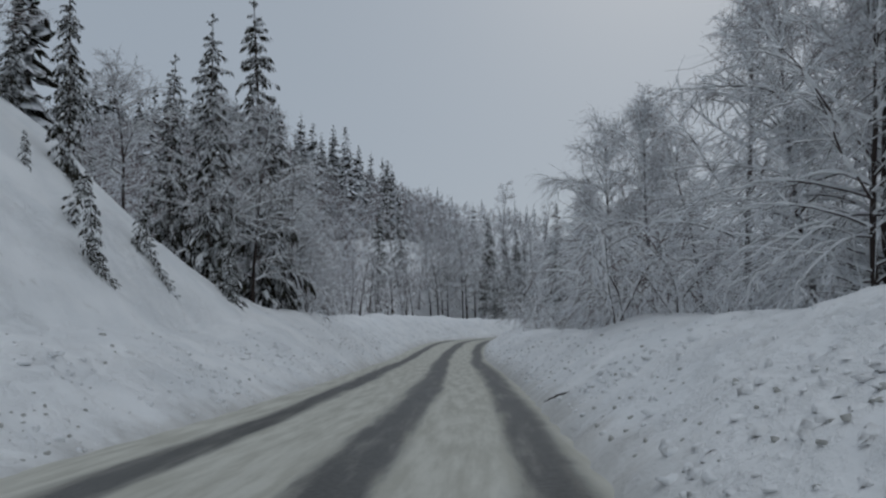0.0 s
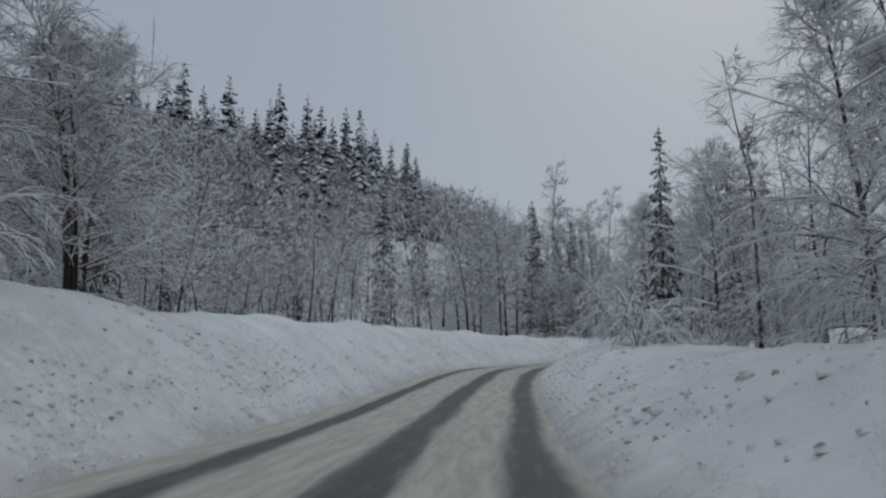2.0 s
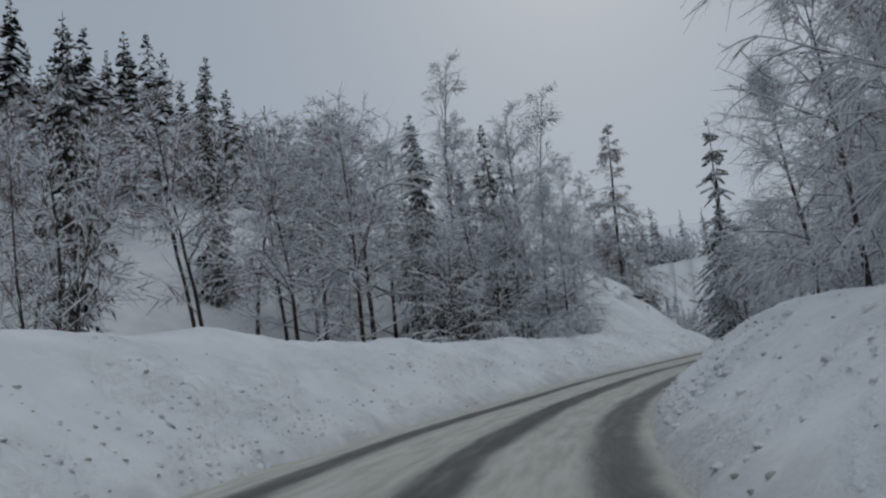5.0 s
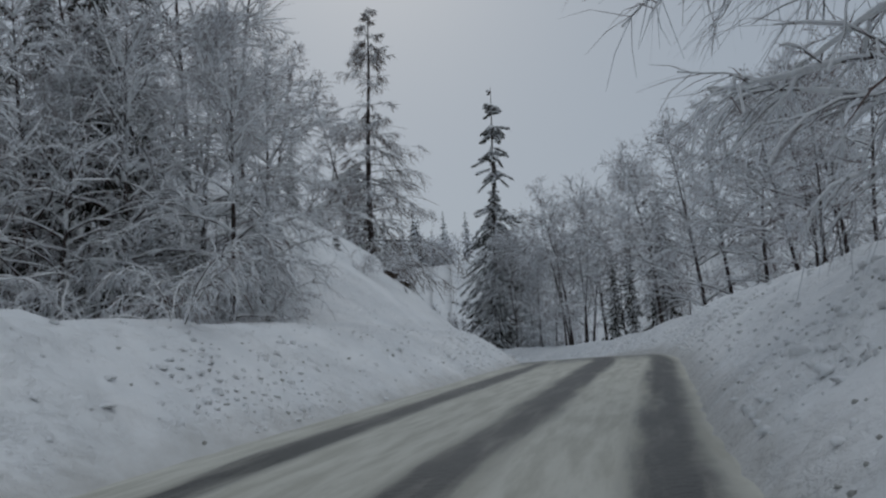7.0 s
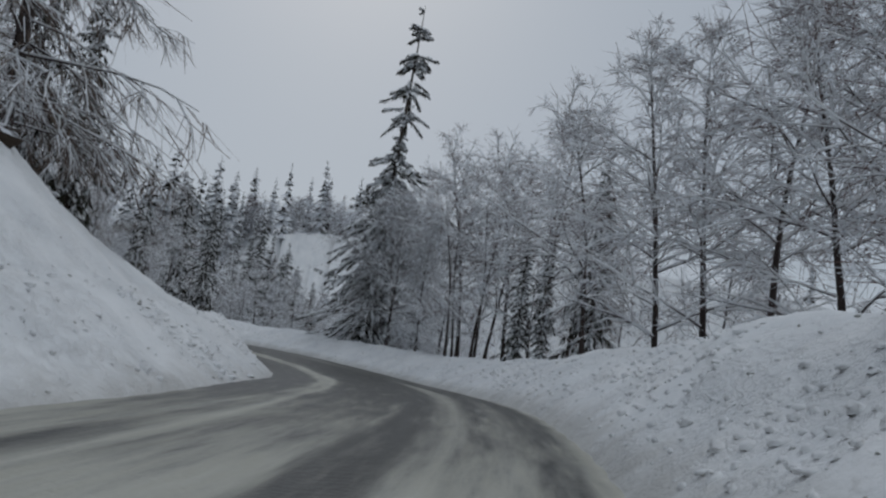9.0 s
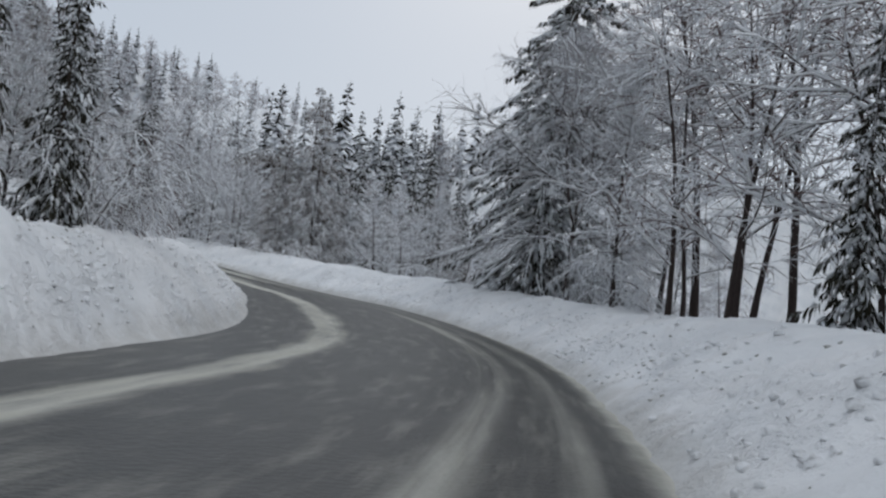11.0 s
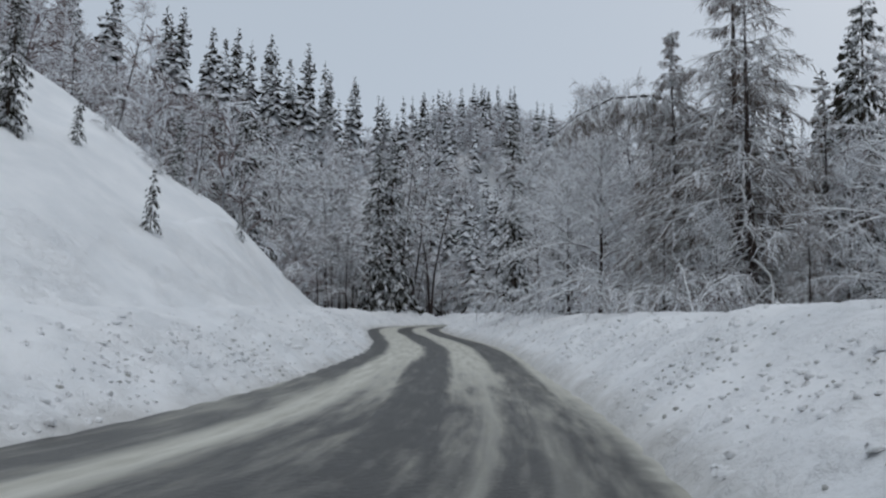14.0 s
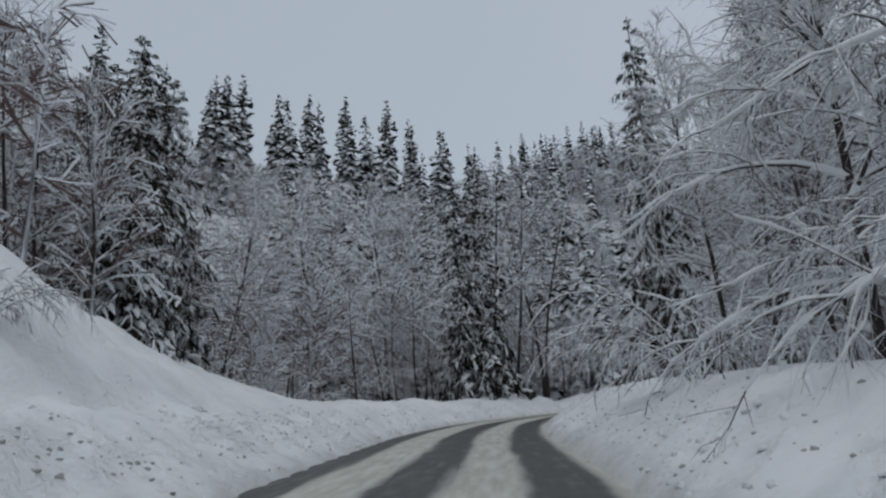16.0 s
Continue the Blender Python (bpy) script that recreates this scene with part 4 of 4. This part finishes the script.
for x, y, tall in (
    (-62.3, 125.4, 22.4),
    (-62.5, 128.9, 22.5),
    (-59.1, 127.5, 22.4),
    (-58.2, 131.6, 21.5),
    (-54.8, 130.1, 20.5),
    (-53.2, 134.4, 21.1),
    (-47.5, 134.0, 19.9),
    (-45.5, 136.0, 22.4),
    (-42.2, 136.3, 18.9),
    (-39.1, 138.7, 20.9),
    (-35.2, 139.0, 16.1),
    (-31.9, 141.1, 20.7),
    (-28.5, 145.2, 19.2),
    (-26.0, 143.8, 17.8),
    (-24.6, 148.2, 14.8),
    (-21.7, 144.7, 17.8),
    (-18.5, 145.4, 18.8),
    (-16.5, 149.7, 13.0),
    (-14.4, 150.0, 14.0),
    (-11.9, 152.3, 13.6),
    (-10.2, 154.5, 10.8),
    (-8.2, 154.7, 9.0),
    (-31.5, 291.6, 16.1),
    (-47.0, 254.9, 21.3),
):
    plant("wood_spruce", x, y, tall)
for x, y, tall in (
    (-43.3, 258.4, 22.4),
    (-43.7, 263.3, 21.4),
    (-38.9, 262.2, 23.0),
    (-38.4, 267.7, 20.7),
    (-32.3, 267.4, 18.5),
    (-42.3, 233.7, 19.0),
    (-43.3, 232.5, 17.0),
    (-41.5, 234.7, 19.1),
    (-44.2, 224.7, 18.7),
    (-44.8, 218.5, 14.6),
    (-44.6, 212.3, 9.8),
    (-46.0, 248.8, 20.1),
    (-32.8, 302.2, 14.1),
    (-31.7, 308.4, 13.5),
    (-27.2, 310.7, 15.5),
    (29.8, 231.7, 20.7),
    (33.7, 236.6, 23.3),
    (35.2, 230.6, 23.5),
    (39.8, 235.6, 21.0),
    (43.5, 239.4, 22.3),
    (44.3, 231.3, 23.6),
    (48.0, 237.3, 18.2),
    (50.2, 235.0, 18.5),
    (53.8, 238.6, 19.6),
):
    plant("wood_spruce", x, y, tall)
for x, y, tall in (
    (56.9, 236.3, 16.9),
    (61.0, 239.6, 15.1),
    (-23.0, 228.0, 17.7),
    (-21.2, 232.1, 19.9),
    (-17.4, 232.5, 20.9),
    (-15.1, 241.2, 20.5),
    (-13.8, 244.3, 20.3),
    (-13.2, 249.2, 20.4),
    (-10.4, 250.8, 20.8),
    (-8.8, 253.8, 20.8),
    (-7.0, 256.9, 21.0),
    (-4.6, 258.0, 21.9),
    (-1.1, 261.6, 22.4),
    (-24.1, 278.3, 15.2),
    (-56.4, 261.9, 24.8),
    (-52.1, 266.4, 25.5),
    (-47.2, 271.0, 25.6),
    (-46.3, 277.0, 23.0),
    (-44.3, 283.6, 21.4),
    (-56.0, 247.0, 23.4),
    (-58.6, 246.7, 23.3),
    (-55.5, 254.0, 22.9),
    (-55.7, 233.5, 20.2),
    (-50.6, 222.6, 20.6),
):
    plant("wood_spruce", x, y, tall)
for x, y, tall in (
    (-46.4, 211.9, 11.6),
    (-15.4, 138.3, 16.2),
    (-8.5, 134.5, 13.5),
    (-6.0, 137.1, 11.1),
):
    plant("wood_spruce", x, y, tall)
for x, y, tall in (
    (5.6, 195.7, 12.8),
    (6.6, 197.0, 12.6),
    (3.0, 196.6, 13.7),
    (-0.3, 196.7, 14.3),
    (-1.1, 229.8, 21.3),
):
    plant("spruce", x, y, tall, 1, wide=1.3)
for x, y, tall in (
    (25.0, 206.7, 13.0),
    (26.9, 204.6, 11.3),
    (29.1, 200.9, 9.7),
    (29.5, 200.4, 8.5),
):
    plant("bare_tree", x, y, tall, 0, wide=0.75)
for x, y, size in (
    (19.3, 88.3, 3.0),
    (18.3, 182.0, 1.3),
    (18.4, 180.0, 1.2),
    (19.8, 186.3, 1.5),
    (17.6, 177.9, 1.1),
    (21.2, 118.2, 1.7),
    (22.4, 116.7, 1.6),
    (18.9, 116.9, 1.6),
    (4.4, 18.8, 2.8),
    (5.5, 17.6, 2.6),
    (9.7, 65.4, 3.0),
    (6.9, 55.6, 3.4),
    (7.8, 57.4, 3.0),
    (32.6, 141.2, 2.4),
    (-15.3, 217.3, 1.8),
    (26.7, 197.7, 3.1),
    (-13.9, 219.5, 1.8),
    (-13.7, 224.2, 1.8),
    (-13.1, 228.9, 1.8),
    (14.9, 105.3, 1.6),
    (20.0, 112.9, 1.4),
    (30.0, 160.5, 2.6),
):
    plant("bush", x, y, size)
for x, y, size in (
    (31.4, 142.2, 3.1),
    (32.2, 144.6, 2.3),
    (32.5, 139.8, 2.4),
    (31.8, 146.6, 2.2),
    (-23.9, 98.6, 2.4),
    (-28.2, 97.1, 2.6),
    (13.8, 105.6, 2.2),
    (14.7, 109.3, 2.4),
    (12.6, 99.0, 1.8),
    (-16.6, 222.9, 2.3),
    (-15.5, 229.3, 2.3),
    (-14.6, 235.3, 2.3),
    (35.6, 183.7, 2.3),
    (38.8, 180.3, 2.3),
    (-24.2, 90.9, 2.6),
    (-26.7, 85.8, 2.8),
    (-6.7, 35.9, 2.6),
):
    plant("bush", x, y, size)
for x, y, size in (
    (-8.8, 17.2, 1.8),
    (-7.9, 16.6, 1.8),
    (-7.5, 16.6, 1.4),
    (-8.6, 20.6, 1.7),
    (-8.2, 20.9, 1.5),
    (-7.6, 20.7, 1.2),
    (-10.1, 17.6, 1.1),
    (21.8, 181.1, 1.4),
    (14.3, 187.4, 1.1),
    (24.6, 165.0, 1.9),
    (24.8, 174.1, 1.9),
    (20.0, 118.6, 1.2),
    (19.2, 112.9, 1.2),
    (22.1, 113.6, 0.5),
    (20.1, 174.9, 1.6),
    (23.7, 168.3, 2.2),
    (22.0, 167.1, 2.0),
):
    plant("sapling", x, y, size, lean=TREE_RNG.uniform(-35, 35), sink=0.1)
for x, y, size in (
    (1.8, 12.1, 0.5),
    (30.5, 194.3, 1.1),
    (36.1, 185.3, 0.5),
    (20.6, 202.0, 0.8),
):
    fallen_branch(x, y, size)


def root_clump(x, y, size):
    """Dark earth and roots laid bare under a tree on the cut slope."""
    bm = bmesh.new()
    bmesh.ops.create_icosphere(bm, subdivisions=3, radius=1.0)
    for v in bm.verts:
        bump = 1 + 0.35 * noise.noise(v.co * 1.7) + 0.2 * noise.noise(v.co * 4.5)
        v.co = Vector((v.co.x * 1.5, v.co.y * 0.9, v.co.z * 0.75)) * bump * size
    me = bpy.data.meshes.new("root_clump")
    bm.to_mesh(me)
    bm.free()
    me.materials.append(SOIL)
    ob = new("root_clump", me)
    ob.matrix_basis = pose(x, y, float(ground_z(x, y)[0]) + size * 0.1, 0, 0, 40)
    return tagged(ob, "dark bare earth and roots under snow on the slope", "earth")


SOIL = bark_material("dark_earth", (0.02, 0.015, 0.011), (0.085, 0.062, 0.045), 0.25, 0.7, 0.5, 2.0)
root_clump(22.5, 116.7, 0.36)
root_clump(23.4, 117.3, 0.30)
plant("spruce", 11.2, 106.4, 13.4, 2, wide=0.85)
plant("larch", 39.2, 188.2, 16.2, 0, wide=1.3)
plant("larch", 39.9, 186.6, 14.6, 1, wide=1.2)
plant("spruce", 9.5, 194.5, 12.0, 1, wide=1.3)
plant("larch", 23.3, 121.1, 14.8, wide=1.35)
plant("bent_larch", 42.0, 190.4, 21.6, wide=0.66, turn=188)


def leaning_pole(x, y, tall, lean):
    """A dark pole with a cap of snow, stuck in the slope where a dead trunk leans."""
    holder = new("leaning_pole")
    line = np.array([[[0, 0, -0.4], [0, 0, tall * 0.5], [0, 0, tall]]], float)
    pole = part("pole", tubes(line, np.full((1, 3), 0.065), 10), DARK_POLE, holder, "dark blue-black pole", True)
    pole["kind"] = "object"
    cap = np.array([[[0, 0, tall - 0.06], [0, 0, tall + 0.03], [0, 0, tall + 0.10], [0, 0, tall + 0.13]]], float)
    top = part("snow_cap", tubes(cap, np.array([[0.05, 0.09, 0.07, 0.01]]), 10), SNOW, holder, "small cap of snow", True)
    top["kind"] = "object"
    holder.matrix_basis = pose(x, y, float(ground_z(x, y)[0]), 0, lean, 0)
    tagged(holder, "thin dark pole leaning on the steep slope", "marker pole")


DARK_POLE = Nodes("dark_pole_surface", 0.5)
DARK_POLE.color(DARK_POLE.mix(DARK_POLE.noise(9.0, 5.0), (0.012, 0.014, 0.022), (0.035, 0.037, 0.05)))
DARK_POLE = DARK_POLE.mat
leaning_pole(24.0, 166.2, 3.4, 8)
RIGHT_MIX = [("thin_tree", 8, 7, 13), ("bare_tree", 1.2, 7, 11), ("spruce", 1.0, 6, 12)]
LEFT_MIX = [("thin_tree", 12, 8, 13), ("spruce", 1, 7, 12)]
scatter(1, 44, (-0.5, 8.5), (8.0, 21), False, RIGHT_MIX)
scatter(20, 11, (0.5, 3.4), (5.5, 13), False, [("frosted_tree", 1, 6, 9.5)], 1.8)
scatter(21, 15, (5.3, 8.0), (4.4, 9), False, [("frosted_tree", 2, 6, 9), ("bare_tree", 2, 7, 10)], 1.8)
scatter(2, 14, (8.5, 13.0), (5.0, 20), False, RIGHT_MIX)
scatter(8, 34, (13.2, 16.2), (5.0, 16), False, [("thin_tree", 2, 4.5, 7.5), ("frosted_tree", 4, 3.4, 5.6), ("larch", 2, 4, 6.5)])
scatter(12, 14, (16.2, 18.5), (6.0, 18), False, RIGHT_MIX)
scatter(3, 80, (2.6, 6.5), (6.5, 24), True, [("thin_tree", 12, 5, 8.5), ("spruce", 0.8, 6, 10)], 1.4)
scatter(4, 15, (8.6, 14.8), (10, 24), True, LEFT_MIX)
scatter(6, 70, (17.2, 23.0), (6, 22), True, LEFT_MIX, 1.6)
scatter(7, 30, (18.5, 24.0), (5, 18), False, LEFT_MIX)
scatter(5, 14, (-0.5, 2.2), (9, 24), True, [("wood_spruce", 3, 9, 14), ("thin_tree", 2, 7, 11)])


def far_spruce(seed):
    """A light spruce of a distant wood, 1 m tall."""
    rng = np.random.default_rng(seed)
    n = 56
    u = 0.05 + 0.93 * np.sort(rng.random(n))
    place = np.stack([np.zeros(n), np.zeros(n), u], 1)
    azimuth = np.arange(n) * 2.4 + rng.normal(0, 0.4, n)
    fall = np.interp(u, [0, 0.8, 1.0], [-0.35, -0.1, 0.7])
    way = np.stack([np.cos(azimuth) * np.cos(fall), np.sin(azimuth) * np.cos(fall), np.sin(fall)], 1)
    length = 0.15 * np.interp(u, [0, 0.15, 0.6, 1.0], [0.9, 1.0, 0.62, 0.08]) * rng.uniform(0.6, 1.2, n)
    line = grow(rng, place, way, length, 2, np.full(n, 0.5), 0.05)
    wide = (length * 0.36 + 0.006)[:, None] * np.array([[0.5, 1.0, 0.25]])
    flank = unit(np.cross(way, UP))[:, None, :] * wide[:, :, None]
    drop = UP * (wide * rng.uniform(0.4, 1.1, (n, 3)))[:, :, None]
    index = np.arange(n * 3).reshape(n, 3)
    pieces = []
    for sign in (1, -1):
        verts = np.concatenate([line.reshape(-1, 3), (line + sign * flank - drop).reshape(-1, 3)])
        pieces.append((verts, np.stack([index[:, :-1], index[:, 1:], index[:, 1:] + n * 3, index[:, :-1] + n * 3], -1).reshape(-1, 4)))
    pieces.append(tubes(np.array([[[0, 0, 0], [0, 0, 0.98]]], float), np.array([[0.013, 0.002]]), 3))
    return joined(pieces)


def far_bare(seed):
    """A light leafless tree of a distant wood, 1 m tall."""
    rng = np.random.default_rng(seed)
    n = 14
    u = rng.uniform(0.1, 0.9, n)
    azimuth, climb = rng.uniform(0, 6.3, n), rng.uniform(0.3, 1.2, n)
    way = np.stack([np.cos(azimuth) * np.cos(climb), np.sin(azimuth) * np.cos(climb), np.sin(climb)], 1)
    limb = grow(rng, np.stack([0 * u, 0 * u, u], 1), way, 0.30 * (1.1 - u * 0.7) * rng.uniform(0.6, 1.1, n), 2, np.full(n, 0.3), 0.1)
    owner = np.repeat(np.arange(n), 10)
    place, ahead = at_fraction(limb, owner, rng.uniform(0.1, 1, len(owner)))
    twig = grow(rng, place, side_way(rng, ahead, rng.uniform(0.3, 1.0, len(owner))), rng.uniform(0.06, 0.13, len(owner)), 1, np.full(len(owner), 0.2), 0.1)
    return joined([
        tubes(np.array([[[0, 0, 0], [0.01, 0, 0.5], [0, 0.01, 0.95]]], float), np.array([[0.011, 0.007, 0.002]]), 3),
        ribbons(limb, np.full((n, 3), 0.0045), rng.normal(0, 1, (n, 3))),
        ribbons(twig, np.full((len(owner), 2), 0.0036), rng.normal(0, 1, (len(owner), 3)) + UP * 0.4),
    ])


def far_woods(seed, count, t_range, left_off, right_off, spruces, kind_name, near=1.0, share=0.72, tall_bare=(6, 10), box=None, hazed=False):
    """Woods on the slopes behind the roadside trees, as two meshes."""
    rng = np.random.default_rng(seed)
    shapes = [[far_spruce(400 + k) for k in range(4)], [far_bare(500 + k) for k in range(5)]]
    k = np.searchsorted(LINE_T, rng.uniform(*t_range, count * 2))
    left = rng.random(count * 2) < share
    low, high = np.where(left, left_off[0], right_off[0]), np.where(left, left_off[1], right_off[1])
    off = HALF_WIDTH + low + (high - low) * rng.random(count * 2) ** near
    x = CENTRE[k, 0] + np.where(left, 1, -1) * LEFTWARD[k, 0] * off
    y = CENTRE[k, 1] + np.where(left, 1, -1) * LEFTWARD[k, 1] * off
    if box:
        x, y = rng.uniform(box[0], box[1], count * 2), rng.uniform(box[2], box[3], count * 2)
    t, side, _ = along_road(x, y)
    good = (np.abs(side) > np.minimum(left_off[0], right_off[0])) & ~((t > 7.2) & (t < 11.2) & (side > 0) & (side < 30)) & (np.hypot((x + 7) / 6.0, (y - 112) / 9.0) > 1)
    way = EYE_LINE[(LINE_T > -1) & (LINE_T < 16.5)][::4]
    clear = np.sqrt(np.min((x[:, None] - way[None, :, 0]) ** 2 + (y[:, None] - way[None, :, 1]) ** 2, axis=1))
    good &= clear > 19
    x, y, clear = x[good][:count], y[good][:count], clear[good][:count]
    z = ground_z(x, y) - 0.3
    made = ([], [])
    for k in range(len(x)):
        bare = int(clear[k] < 48 or rng.random() > spruces * (1.0 + 0.8 * noise.noise(Vector((x[k] / 40, y[k] / 40, 3.0)))))
        tall = rng.uniform(*tall_bare) if bare else rng.uniform(8, 16)
        v, f = shapes[bare][rng.integers(len(shapes[bare]))]
        a = rng.uniform(0, 6.3)
        turn = np.array([[math.cos(a), -math.sin(a), 0], [math.sin(a), math.cos(a), 0], [0, 0, 1]]) * tall
        made[bare].append((v @ turn.T + (x[k], y[k], z[k]), f))
    # the paler needles and twigs carry distance haze in their colour
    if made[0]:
        a = mesh_object(kind_name + "_spruces", *joined(made[0]), HAZED_NEEDLE if hazed else NEEDLE)
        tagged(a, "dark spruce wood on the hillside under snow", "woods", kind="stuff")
    b = mesh_object(kind_name + "_bare_wood", *joined(made[1]), FROST_HAZE_TWIG if hazed else TWIG)
    tagged(b, "leafless hillside wood, grey and frosted", "woods", kind="stuff")


far_woods(9, 850, (1.5, 28.0), (19, 80), (17, 70), 0.06, "hillside")
far_woods(11, 850, (2.6, 6.6), (11, 88), (17, 70), 0.05, "thicket", 1.0, 1.0, (6, 9.5))
far_woods(14, 600, (2.6, 9.2), (24, 88), (30, 70), 0.10, "ridge", 1.0, 1.0, (6, 9.5), (-72, 2, 84, 172))
far_woods(12, 850, (16.9, 24.5), (8, 60), (8, 40), 0.04, "bend", 1.2, 0.85, (6, 10))
far_woods(15, 380, (2.6, 9.2), (24, 88), (30, 70), 0.12, "upper", 1.0, 1.0, (7, 10), (-64, -18, 126, 174))
# Both valley woods take the paler materials, with haze painted in.
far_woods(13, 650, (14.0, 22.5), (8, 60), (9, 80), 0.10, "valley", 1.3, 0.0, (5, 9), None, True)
far_woods(16, 260, (2.6, 9.2), (24, 88), (30, 70), 0.0, "slope", 1.0, 1.0, (10, 14), (-74, -33, 98, 140))
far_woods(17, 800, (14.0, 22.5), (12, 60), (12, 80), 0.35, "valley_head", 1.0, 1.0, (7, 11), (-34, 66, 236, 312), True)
far_woods(10, 600, (-4.0, 36.0), (70, 330), (60, 330), 0.45, "distant", 1.6)
